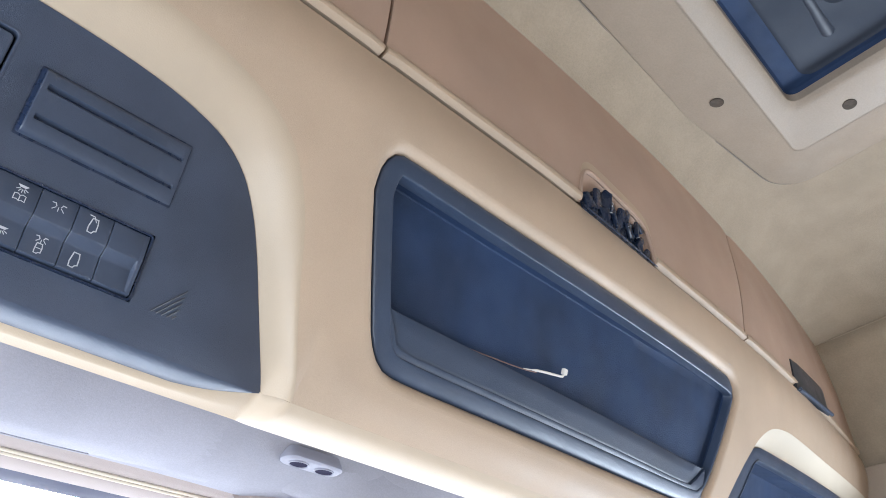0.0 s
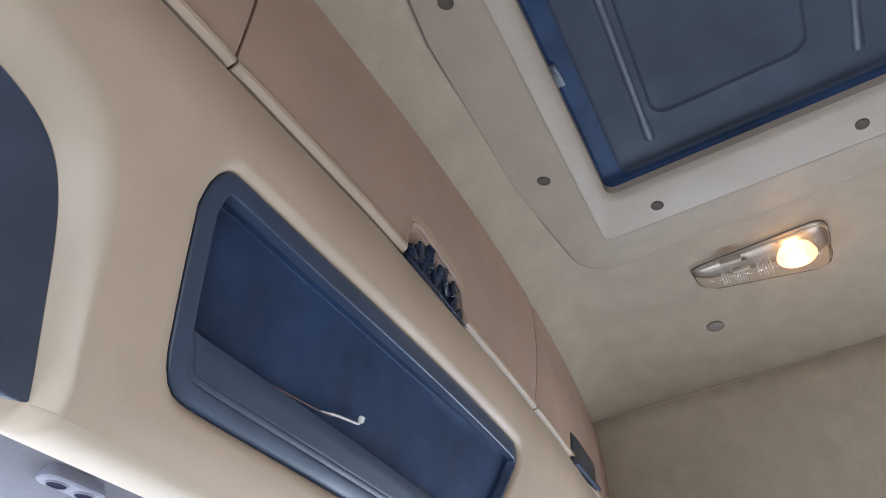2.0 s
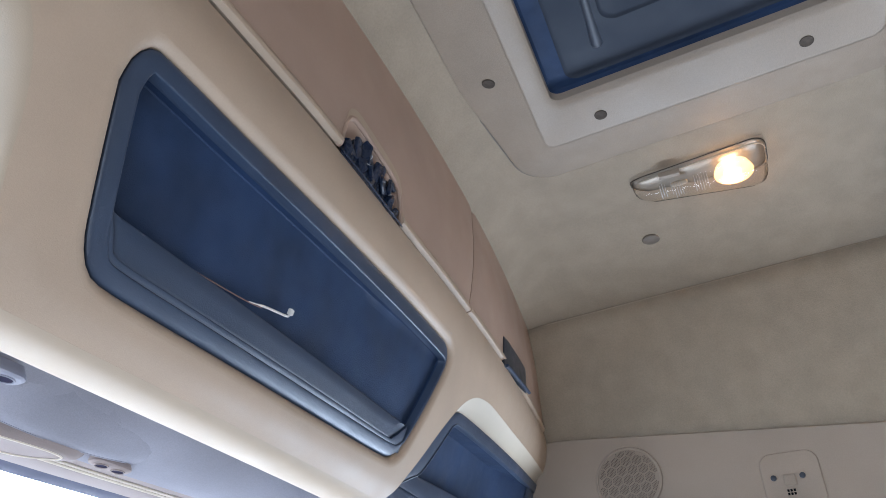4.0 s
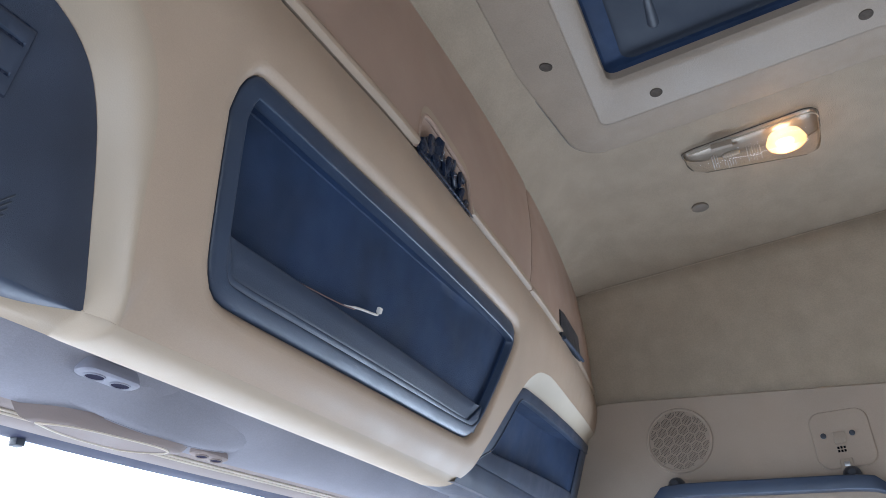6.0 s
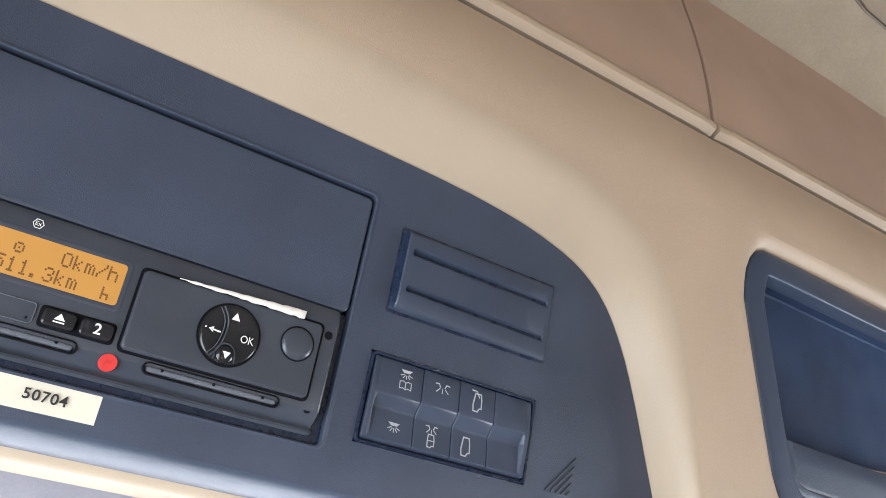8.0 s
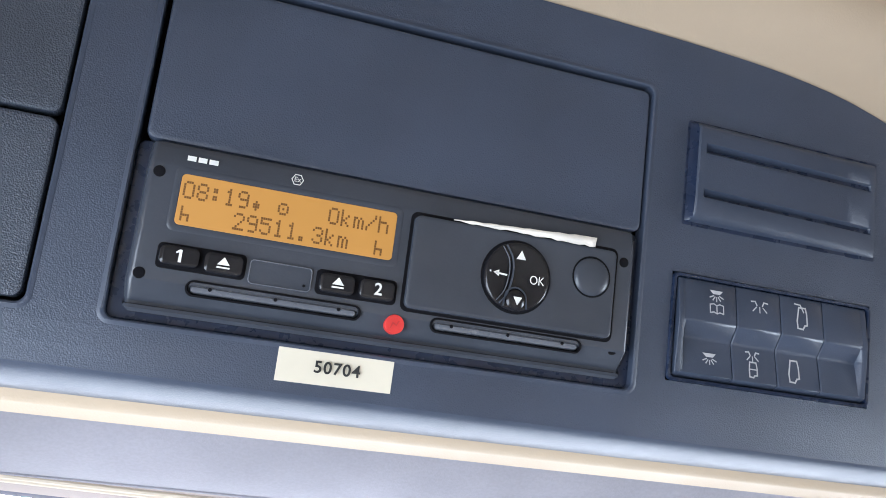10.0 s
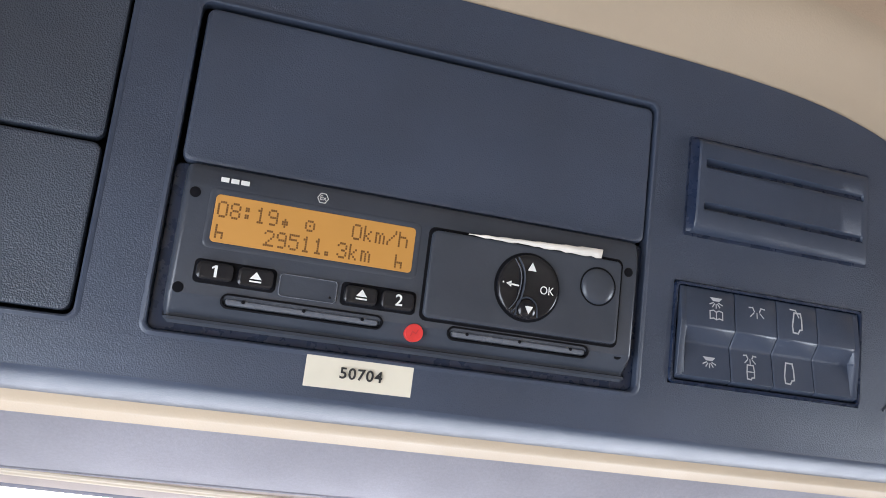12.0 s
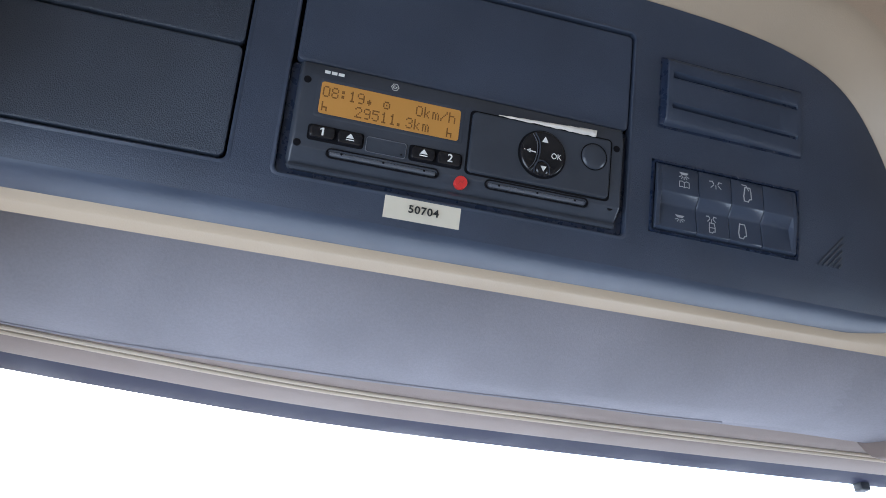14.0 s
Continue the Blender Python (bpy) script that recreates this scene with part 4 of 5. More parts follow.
part("plate", plate(rounded(-0.0152, 0.1812, 0.0114, 0.0738, 0.0034, 5), -0.0002, 0.006, 0.0014), DARK, blank)
for name, z0, z1 in (("upper", 0.0136, 0.0782), ("lower", -0.0508, 0.0120)):
    d = thing("blank_slot_cover", "plain dark leather-grained cover plate beside the tachograph", "cover plate", group="cover plates beside the tachograph")
    part("plate", plate(rounded(-0.2434, -0.0436, z0, z1, 0.0035, 5), -0.0002, 0.006, 0.0012), LEATHER, d)

# tachograph
tacho = thing("tachograph", "black digital tachograph with a lit amber display and two card slots", "tachograph")
bm = bmesh.new()
prof = [(0.006, 0.0108), (-0.0010, 0.0108), (-0.0024, 0.0098), (-0.0030, 0.0080), (-0.0046, 0.0030), (-0.0048, 0.0015), (-0.0048, -0.0384), (-0.0045, -0.0392), (0.0014, -0.0462), (0.0013, -0.0472), (-0.0004, -0.0476), (-0.0006, -0.0488), (0.0004, -0.0500), (0.006, -0.0502)]
x0, x1 = -0.0126, 0.1780
rows = []
for k in (0.0, 0.0003, 0.0008, 0.0014, 0.0022, 0.0030, 0.0038, 0.0046):
    ease = 0.0034 * max(0.0, 1 - k / 0.0022) ** 2
    turn = 0.0040 - math.sqrt(max(0.0, 0.0040 ** 2 - max(0.0, 0.0040 - k) ** 2))
    rows.append((k, [(y if y > 0.005 else min(y + ease, 0.006), min(max(z, -0.0502 + turn), 0.0108 - 0.5 * turn)) for y, z in prof]))
grid(bm, [[(x0 + k, y, z) for y, z in row] for k, row in rows] + [[(x1 - k, y, z) for y, z in row] for k, row in reversed(rows)])
part("body", bm, TACHO, tacho)
# navy colour carries the shadow in the recess round the tachograph
part("mounting_frame", plate(rounded(-0.0174, 0.1825, -0.0532, 0.0110, 0.0030, 4), 0.0030, 0.006, 0.0006), NAVY, tacho, "recess round the unit, navy for its shade")
F = -0.0048
# display
part("display_rim", lofted([[(x, F, z) for x, z in rounded(-0.0026, 0.0800, -0.0210, 0.0020, 0.0026)], [(x, F - 0.0003, z) for x, z in rounded(-0.0018, 0.0792, -0.0202, 0.0012, 0.0024)], [(x, F - 0.0001, z) for x, z in rounded(-0.0004, 0.0778, -0.0188, -0.0002, 0.0018)], [(x, F + 0.0006, z) for x, z in rounded(0.0, 0.0774, -0.0184, -0.0006, 0.0016)]]), TACHO, tacho)
screen = part("display", plate(rounded(-0.0002, 0.0776, -0.0186, -0.0004, 0.0016), F - 0.00015, F + 0.001, 0.0001), LCD, tacho, "lit amber display")
GLYPHS = {
    "0": ".###.#...##...##...##...##...#.###.", "1": "..#...##....#....#....#....#...###.", "2": ".###.#...#....#...#...#...#...#####",
    "3": ".###.#...#....#..##.....##...#.###.", "5": "######....####.....#....##...#.###.", "8": ".###.#...##...#.###.#...##...#.###.",
    "9": ".###.#...##...#.####....#....#.###.", ":": "......##...##........##...##.......", ".": ".........................##...##...",
    "k": "#....#....#..#.#.#..##...#.#..#..#.", "m": "..........##.#.#.#.##.#.##.#.##.#.#", "/": "....#....#...#...#...#...#....#....",
    "h": "#....#....####.#...##...##...##...#", "*": ".................#...###..###...#..", "o": "......###.#...##.#.##...#.###......",
    "b": ".....#....#....#....####.#..#.#..#.",
}
PX, PZ = 0.00078, 0.00090


def lcd_text(text, x, z):
    bm = bmesh.new()
    for n, ch in enumerate(text):
        if ch == " ":
            continue
        for i, dot in enumerate(GLYPHS[ch]):
            if dot == "#":
                cx, cz = x + (n * 6 + i % 5) * PX, z - (i // 5) * PZ
                filled(bm, [(cx, cz), (cx + PX * 0.92, cz), (cx + PX * 0.92, cz - PZ * 0.92), (cx, cz - PZ * 0.92)], F - 0.00022)
    ob = part("display_text", bm, LCDINK, screen, smooth=False)
    return ob


lcd_text("08:19*", 0.0009, -0.0028)
lcd_text("o", 0.0339, -0.0036)
lcd_text("0km/h", 0.0522, -0.0028)
lcd_text("29511.3km", 0.0193, -0.0109)
lcd_text("b", 0.0013, -0.0109)
lcd_text("b", 0.0705, -0.0112)
# maker's mark as plain bars, the explosion mark
bm = bmesh.new()
for k, w in enumerate((0.0030, 0.0030, 0.0032)):
    x = 0.0004 + 0.0037 * k
    filled(bm, [(x, 0.0046), (x + w, 0.0046), (x + w, 0.0064), (x, 0.0064)], -0.0044)
part("maker_mark", bm, WHITE, tacho, "white bar mark", smooth=False)
bm = bmesh.new()
ribbon(bm, disc(0.0392, 0.0051, 0.0021, 6), 0.0003, -0.0046, True)
part("hexagon_mark", bm, WHITE, tacho, "white hexagon mark", smooth=False)
lettering("hexagon_letters", "Ex", 0.0026, 0.0392, 0.0051, -0.0047, WHITE, tacho)
# buttons
def button(name, bx0, bx1, bz0, bz1):
    return part(name, plate(rounded(bx0, bx1, bz0, bz1, 0.0021, 5), F - 0.0026, F + 0.001, 0.0013), GLOSS, tacho)


def eject(bm, x, z):
    filled(bm, [(x - 0.0022, z - 0.0002), (x + 0.0022, z - 0.0002), (x, z + 0.0026)], F - 0.0028)
    filled(bm, [(x - 0.0022, z - 0.0014), (x + 0.0022, z - 0.0014), (x + 0.0022, z - 0.0008), (x - 0.0022, z - 0.0008)], F - 0.0028)


part("button_well", plate(rounded(-0.0038, 0.0264, -0.0344, -0.0254, 0.0018, 4), F - 0.0003, F + 0.001, 0.0003), BLACK, tacho)
part("button_well", plate(rounded(0.0512, 0.0812, -0.0350, -0.0258, 0.0018, 4), F - 0.0003, F + 0.001, 0.0003), BLACK, tacho)
b = button("button", -0.0030, 0.0107, -0.0332, -0.0261)
bm = bmesh.new()
filled(bm, [(0.0036, -0.0319), (0.0046, -0.0319), (0.0046, -0.0275), (0.0036, -0.0275)], F - 0.0028)
filled(bm, [(0.0026, -0.0290), (0.0037, -0.0284), (0.0037, -0.0275), (0.0026, -0.0283)], F - 0.00281)
part("numeral", bm, WHITE, b, smooth=False)
b = button("button", 0.0119, 0.0255, -0.0337, -0.0262)
bm = bmesh.new()
eject(bm, 0.0187, -0.0303)
part("eject_mark", bm, WHITE, b, smooth=False)
b = button("button", 0.0522, 0.0655, -0.0342, -0.0268)
bm = bmesh.new()
eject(bm, 0.0590, -0.0308)
part("eject_mark", bm, WHITE, b, smooth=False)
b = button("button", 0.0668, 0.0803, -0.0342, -0.0267)
lettering("numeral", "2", 0.0062, 0.0738, -0.0304, F - 0.0028, WHITE, b, 1.0, 0.0001)
part("sensor_window", lofted([[(x, F, z) for x, z in rounded(0.0274, 0.0498, -0.0352, -0.0262, 0.0015)], [(x, F - 0.0005, z) for x, z in rounded(0.0277, 0.0495, -0.0349, -0.0265, 0.0014)], [(x, F - 0.0004, z) for x, z in rounded(0.0284, 0.0488, -0.0342, -0.0272, 0.0010)]], False, True), TACHO, tacho)
rim = rounded(0.0277, 0.0495, -0.0349, -0.0265, 0.0014)
part("window_rim", tube([(x, F - 0.0006, z) for x, z in rim + rim[:1]], 0.00022, 5), SATIN, tacho)
part("window_led", plate(disc(0.0472, -0.0330, 0.0005, 8), F - 0.0007, F, 0.0001), BLACK, tacho)
# card slots
for sx0, sx1 in ((0.0085, 0.0680), (0.0965, 0.1560)):
    s = part("card_slot", lofted([[(x, F + d, z) for x, z in rounded(sx0 - 0.0012 + i, sx1 + 0.0012 - i, -0.0426 + i, -0.0368 - i, 0.0028 - i * 0.7)] for i, d in ((0, 0.0002), (0.0002, -0.0006), (0.0006, -0.0007), (0.0009, 0.0004), (0.0010, 0.0030))], False, True), BLACK, tacho)
    part("slot_tongue", lofted([[(x, F + d, z) for x, z in rounded(sx0 + 0.0006 + i, sx1 - 0.0006 - i, -0.0413 + i, -0.0388 - i, 0.0012 - i)] for i, d in ((0, 0.0020), (0, 0.0003), (0.0004, -0.0003), (0.0009, -0.0004))], False, True), SATIN, s)
    for k in range(3):
        cx = sx0 + (0.12 + 0.38 * k) * (sx1 - sx0)
        part("slot_guide", plate(disc(cx, -0.0394, 0.0007, 10), F - 0.0006, F + 0.001, 0.0002), BLACK, s)
# printer drawer with rocker ring
part("drawer_gap", plate(rounded(0.0830, 0.1697, -0.0364, 0.0016, 0.0028, 4), F - 0.0002, F + 0.001, 0.0002), BLACK, tacho)
dr = part("printer_drawer", plate(rounded(0.0842, 0.1685, -0.0352, 0.0004, 0.0026, 5), F - 0.0022, F + 0.001, 0.0012), TACHO, tacho)
FD = F - 0.0022
RX, RZ = 0.1263, -0.0171
part("ring_gap", plate(disc(RX, RZ, 0.0144, 40), FD - 0.0001, FD + 0.001, 0.0002), BLACK, dr)
knob = part("rocker_ring", lofted([[(x, FD + y, z) for x, z in disc(RX, RZ, r, 40)] for r, y in ((0.0134, 0.0), (0.0134, -0.0012), (0.0130, -0.0018), (0.0122, -0.0021), (0.0105, -0.0017), (0.0060, -0.0011), (0.0020, -0.0008))], False, True), GLOSS, dr)
K = FD - 0.0021
bm = bmesh.new()
filled(bm, [(0.1250, -0.0104), (0.1289, -0.0104), (0.1269, -0.0068)], K)
ribbon(bm, [(0.1176, -0.0169), (0.1216, -0.0172)], 0.0007, K)
filled(bm, [(0.1163, -0.0168), (0.1186, -0.0156), (0.1186, -0.0182)], K)
filled(bm, [(0.1148, -0.0162), (0.1154, -0.0162), (0.1154, -0.0169), (0.1148, -0.0169)], K)
part("arrow_marks", bm, WHITE, knob, smooth=False)
lettering("ok_mark", "OK", 0.0048, 0.1342, -0.0177, K - 0.0001, WHITE, knob, 0.88)
lower_key = part("lower_key", lofted([[(x, FD + y, z) for x, z in disc(0.1263, -0.0262, r, 24)] for r, y in ((0.0041, -0.0012), (0.0038, -0.0024), (0.0030, -0.0030), (0.0016, -0.0033), (0.0005, -0.0034))], False, True), GLOSS, knob, "domed lower key")
bm = bmesh.new()
filled(bm, [(0.1248, -0.0251), (0.1284, -0.0251), (0.1266, -0.0283)], FD - 0.0036)
part("arrow_mark", bm, WHITE, lower_key, smooth=False)
part("ring_divider", tube(spline([(0.1206, FD - 0.0022, -0.0056), (0.1237, FD - 0.0020, -0.0105), (0.1243, FD - 0.0019, -0.0165), (0.1228, FD - 0.0020, -0.0240), (0.1197, FD - 0.0022, -0.0282)], 16), 0.0004, 6), TACHO, knob)
part("ring_divider", tube(spline([(0.1192, FD - 0.0022, -0.0064), (0.1222, FD - 0.0020, -0.0110), (0.1228, FD - 0.0019, -0.0165), (0.1215, FD - 0.0020, -0.0230), (0.1186, FD - 0.0022, -0.0272)], 16), 0.0002, 5), SATIN, knob)
part("ring_divider", tube(spline([(0.1216, FD - 0.0021, -0.0291), (0.1225, FD - 0.0019, -0.0235), (0.1262, FD - 0.0018, -0.0213), (0.1300, FD - 0.0019, -0.0235), (0.1311, FD - 0.0021, -0.0291)], 16), 0.0004, 6), TACHO, knob)
part("round_key", lofted([[(x, FD + y, z) for x, z in disc(0.1578, -0.0119, r, 36)] for r, y in ((0.0077, 0.0004), (0.0076, -0.0002), (0.0072, -0.0008), (0.0060, -0.0014), (0.0040, -0.0018), (0.0010, -0.0020))], False, True), TACHO, dr)
part("key_gap", plate(disc(0.1578, -0.0119, 0.0083, 36), FD - 0.0001, FD + 0.001, 0.0002), BLACK, dr)
# flat black discs in place of holes, for the shade inside them
for cx, cz in ((-0.0080, -0.0011), (-0.0082, -0.0371), (0.1725, -0.0033), (0.1711, -0.0388)):
    part("pin_hole", lofted([[(x, F + y + (0.0010 if cz < -0.0375 else 0.0), z) for x, z in disc(cx, cz, r, 16)] for r, y in ((0.0021, 0.0004), (0.0020, -0.0002), (0.0016, -0.0003))], False, True), BLACK, tacho)
# torn paper edge over the drawer
bm = bmesh.new()
random.seed(9)
top, low = [], []
for i in range(26):
    f = i / 25
    x = 0.0988 + 0.0592 * f
    mid_z = 0.0004 + 0.0014 * f
    h = (0.0003 + 0.0018 * f) * (1 if f > 0.05 else f * 20)
    top.append((x, FD - 0.0010 - 0.0006 * f, mid_z + h + random.uniform(-0.0002, 0.0002)))
    low.append((x, FD - 0.0006, mid_z - h * 0.8 + random.uniform(-0.0003, 0.0003)))
grid(bm, [top, low])
torn = tagged(part("torn_film", bm, CREAM, None, m=CON), "torn strip of white film stuck over the printer drawer", "film")
torn.modifiers.new("thickness", "SOLIDIFY").thickness = 0.0003
# seal and label
seal = thing("red_seal", "round red seal sticker under the tachograph's display", "sticker")
part("sticker", plate(disc(0.0820, -0.0417, 0.0036, 26), F - 0.0006, F + 0.0030, 0.0002), RED, seal)
bm = bmesh.new()
ribbon(bm, [(0.0806, -0.0430), (0.0812, -0.0412), (0.0826, -0.0420), (0.0834, -0.0404)], 0.0004, F - 0.0008)
part("print", bm, REDINK, seal, smooth=False)
label = thing("paper_label", "cream paper label with the number 50704 on the dark panel", "label")
bm = plate([(0.0426, -0.0670), (0.0852, -0.0668), (0.0850, -0.0547), (0.0425, -0.0549)], -0.0003, 0.0, 0.0001)
for v in bm.verts:
    v.co.y += sag(v.co.z)
part("paper", bm, PAPER, label)
lettering("number", "50704", 0.0060, 0.0643, -0.0607, sag(-0.0607) - 0.0009, INK, label, 1.04, 0.00012, 1.12)

# slotted cover (reading lamp grille)
grille = thing("slotted_cover", "dark plastic slotted cover raised from the instrument panel", "cover")
bm = bmesh.new()
gx0, gx1 = 0.2016, 0.2990


def gy(x):
    return -0.0042 * (1 - (x - gx0) / (gx1 - gx0)) ** 0.7 - 0.0010


prof = [(0.0646, 0.0), (0.0640, 0.45), (0.0625, 0.85), (0.0605, 1.0), (0.0548, 1.0), (0.0543, 0.80), (0.0536, 0.2), (0.0520, -0.2), (0.0512, 0.75), (0.0504, 0.95), (0.0490, 1.0), (0.0345, 1.0), (0.0340, 0.80), (0.0332, 0.2), (0.0316, -0.2), (0.0308, 0.95), (0.0298, 1.0), (0.0240, 0.92), (0.0216, 0.70), (0.0207, 0.40), (0.0203, 0.0)]
rows = []
for x in [gx0 + 0.0016, gx0 + 0.0019, gx0 + 0.0024, 0.2068, 0.2074] + [0.2082 + 0.0866 * i / 20 for i in range(21)] + [0.2955, 0.2962, 0.2978, gx1]:
    rise = min(1.0, 0.86 + (x - gx0 - 0.0016) / 0.0008 * 0.14)
    row = []
    for z, k in prof:
        if not 0.2070 < x < 0.2958 and 0.021 < z < 0.0625:
            k = 1.0 if 0.030 < z < 0.0606 else max(k, 0.7)
        row.append((x, gy(x) * k * rise if k >= 0 else 0.004, z))
    rows.append(row)
grid(bm, rows)
part("cover", bm, DARKS, grille)
# the cover's unlit side, its shade painted in navy
bm = bmesh.new()
grid(bm, [[(gx0 - 0.0004, -0.0002, z), (gx0 + 0.0008, gy(gx0) * 0.45 * k, z), (gx0 + 0.0016, gy(gx0) * 0.86 * k, z)] for z, k in ((0.0646, 0.05), (0.0636, 0.6), (0.0610, 1.0), (0.0300, 1.0), (0.0222, 0.8), (0.0207, 0.4), (0.0203, 0.05))])
part("side_wall", bm, NAVY, grille, "side of the cover, navy for its shade", out=(-1, -1, 0))
# navy plate that draws the shadow line round the cover
part("shadow_gap", plate(rounded(0.2004, 0.2996, 0.0188, 0.0653, 0.001, 3), -0.0003, 0.001, 0.0001), NAVY, grille)
part("slot_floor", block(0.2060, 0.2970, 0.0026, 0.0034, 0.0295, 0.0560), BLACK, grille)

# rocker switches
ROCKER = ((0.004, -0.0036), (0.0002, -0.0038), (-0.0006, -0.0046), (-0.0030, -0.0206), (-0.0029, -0.0216), (-0.0024, -0.0222), (0.0004, -0.0272), (0.0009, -0.0279), (0.0009, -0.0292), (-0.0018, -0.0422), (-0.0019, -0.0430), (-0.0014, -0.0436), (0.0014, -0.0451), (0.004, -0.0453))


def rocker_y(z):
    """Depth of a print just over the rocker's face."""
    for (ya, za), (yb, zb) in list(zip(ROCKER, ROCKER[1:]))[2:]:
        if zb <= z <= za:
            return ya + (yb - ya) * (z - za) / (zb - za) - 0.00025
    return -0.001


bank = thing("switch_bank", "bank of dark rocker switches with white pictograms", "switch bank")
# navy instead of the panel's grey paints the shade round the switches
part("bezel", lofted([[(x, 0.0005, z) for x, z in rounded(0.1978, 0.2982, -0.0472, -0.0018, 0.003)], [(x, -0.0012, z) for x, z in rounded(0.1983, 0.2977, -0.0467, -0.0023, 0.0028)], [(x, -0.0010, z) for x, z in rounded(0.1995, 0.2965, -0.0456, -0.0034, 0.0018)], [(x, 0.004, z) for x, z in rounded(0.1998, 0.2962, -0.0454, -0.0036, 0.0015)]]), NAVY, bank, "recessed surround, navy for its shade")
part("well", block(0.1996, 0.2964, 0.0042, 0.0060, -0.0458, -0.0032), BLACK, bank)
cols = [0.2005, 0.2283, 0.2503, 0.2722, 0.2958]
for n in range(4):
    a, b = cols[n] + 0.00015, cols[n + 1] - 0.00015
    bm = bmesh.new()
    rows = []
    cuts = [(a, 0.003, n == 0), (a + 0.0001, 0.0003, n == 0), (a + 0.0004, 0.0, n == 0)]
    if n == 0:
        cuts += [(0.2030, 0.0, True), (0.2036, 0.0003, True), (0.2044, 0.0, False)]
    if n == 3:
        cuts += [(0.2918, 0.0, False), (0.2928, 0.0003, True), (0.2934, 0.0, True)]
    cuts += [(b - 0.0004, 0.0, n == 3), (b - 0.0001, 0.0003, n == 3), (b, 0.003, n == 3)]
    for x, s, cheek in cuts:
        rows.append([(x, (min(y, -0.0030 + 0.0012 * (-0.0206 - z) / 0.0230) if cheek and -0.0425 < z < -0.0206 else y) + s, z) for y, z in ROCKER])
    grid(bm, rows)
    rocker = part("rocker", bm, DARKS, bank)
    bm = bmesh.new()
    if n == 0:
        for cz, book in ((-0.0085, True), (-0.0350, False)):
            y = -0.0009 if book else -0.0048
            cx = 0.2184 if book else 0.2174
            filled(bm, [(cx - 0.0032, cz + 0.0012), (cx + 0.0032, cz + 0.0012), (cx + 0.0016, cz - 0.0004), (cx - 0.0016, cz - 0.0004)], y)
            for k in range(5):
                t = radians(-150 + 30 * k)
                ribbon(bm, [(cx + 0.0016 * math.cos(t), cz - 0.0004 + 0.0014 * math.sin(t)), (cx + 0.0036 * math.cos(t), cz - 0.0004 + 0.0030 * math.sin(t))], 0.0005, y)
            if book:
                ribbon(bm, [(cx, -0.0138), (cx - 0.0014, -0.0131), (cx - 0.0032, -0.0135), (cx - 0.0032, -0.0170), (cx - 0.0014, -0.0166), (cx, -0.0172), (cx + 0.0014, -0.0166), (cx + 0.0032, -0.0170), (cx + 0.0032, -0.0135), (cx + 0.0014, -0.0131)], 0.0005, -0.0002, True)
                ribbon(bm, [(cx, -0.0138), (cx, -0.0172)], 0.0005, -0.0003)
    if n == 1:
        for cx, cz, k, y in ((0.2396, -0.0105, 1.0, -0.0008), (0.2386, -0.0318, 0.8, -0.0056)):
            for sx in (-1, 1):
                ribbon(bm, [(cx + sx * 0.0040 * k, cz + 0.0014 * k), (cx + sx * 0.0022 * k, cz + 0.0016 * k), (cx + sx * 0.0014 * k, cz)], 0.0006, y)
                ribbon(bm, [(cx + sx * 0.0016 * k, cz - 0.0008 * k), (cx + sx * 0.0034 * k, cz - 0.0026 * k)], 0.0005, y)
            ribbon(bm, [(cx, cz - 0.0008 * k), (cx, cz - 0.0030 * k)], 0.0005, y)
        ribbon(bm, [(0.2370, -0.0348), (0.2401, -0.0348), (0.2405, -0.0375), (0.2403, -0.0402), (0.2391, -0.0404), (0.2384, -0.0412), (0.2366, -0.0410), (0.2366, -0.0380)], 0.0006, -0.0048, True)
        ribbon(bm, [(0.2367, -0.0378), (0.2404, -0.0378)], 0.0005, -0.0049)
    if n == 2:
        for cx, cz, y, flag in ((0.2610, -0.0130, -0.0003, True), (0.2590, -0.0362, -0.0046, False)):
            ribbon(bm, [(cx - 0.0014, cz + 0.0048), (cx + 0.0020, cz + 0.0048), (cx + 0.0025, cz + 0.0020), (cx + 0.0025, cz - 0.0026), (cx + 0.0012, cz - 0.0030), (cx + 0.0002, cz - 0.0046), (cx - 0.0024, cz - 0.0044), (cx - 0.0026, cz - 0.0012)], 0.0007, y, True)
            if flag:
                ribbon(bm, [(cx - 0.0034, cz + 0.0062), (cx - 0.0006, cz + 0.0060), (cx + 0.0010, cz + 0.0030)], 0.0006, y - 0.0001)
    for v in bm.verts:
        v.co.y = rocker_y(v.co.z)
    low = bm.copy()
    for half, keep_low in ((bm, False), (low, True)):
        off = [f for f in half.faces if (f.calc_center_median().z < -0.024) != keep_low]
        bmesh.ops.delete(half, geom=off, context="FACES")
        if half.faces:
            part("pictogram", half, PRINT, rocker, smooth=False)
        else:
            half.free()

for let_in in (grille, bank):
    for piece in let_in.children:
        set_back(piece)

# ---- on the roof ----
def skew(x, y):
    """The hatch sits slightly askew in the roof."""
    return x + 0.08 * (y + 0.229), y + 0.055 * (x - 0.975)


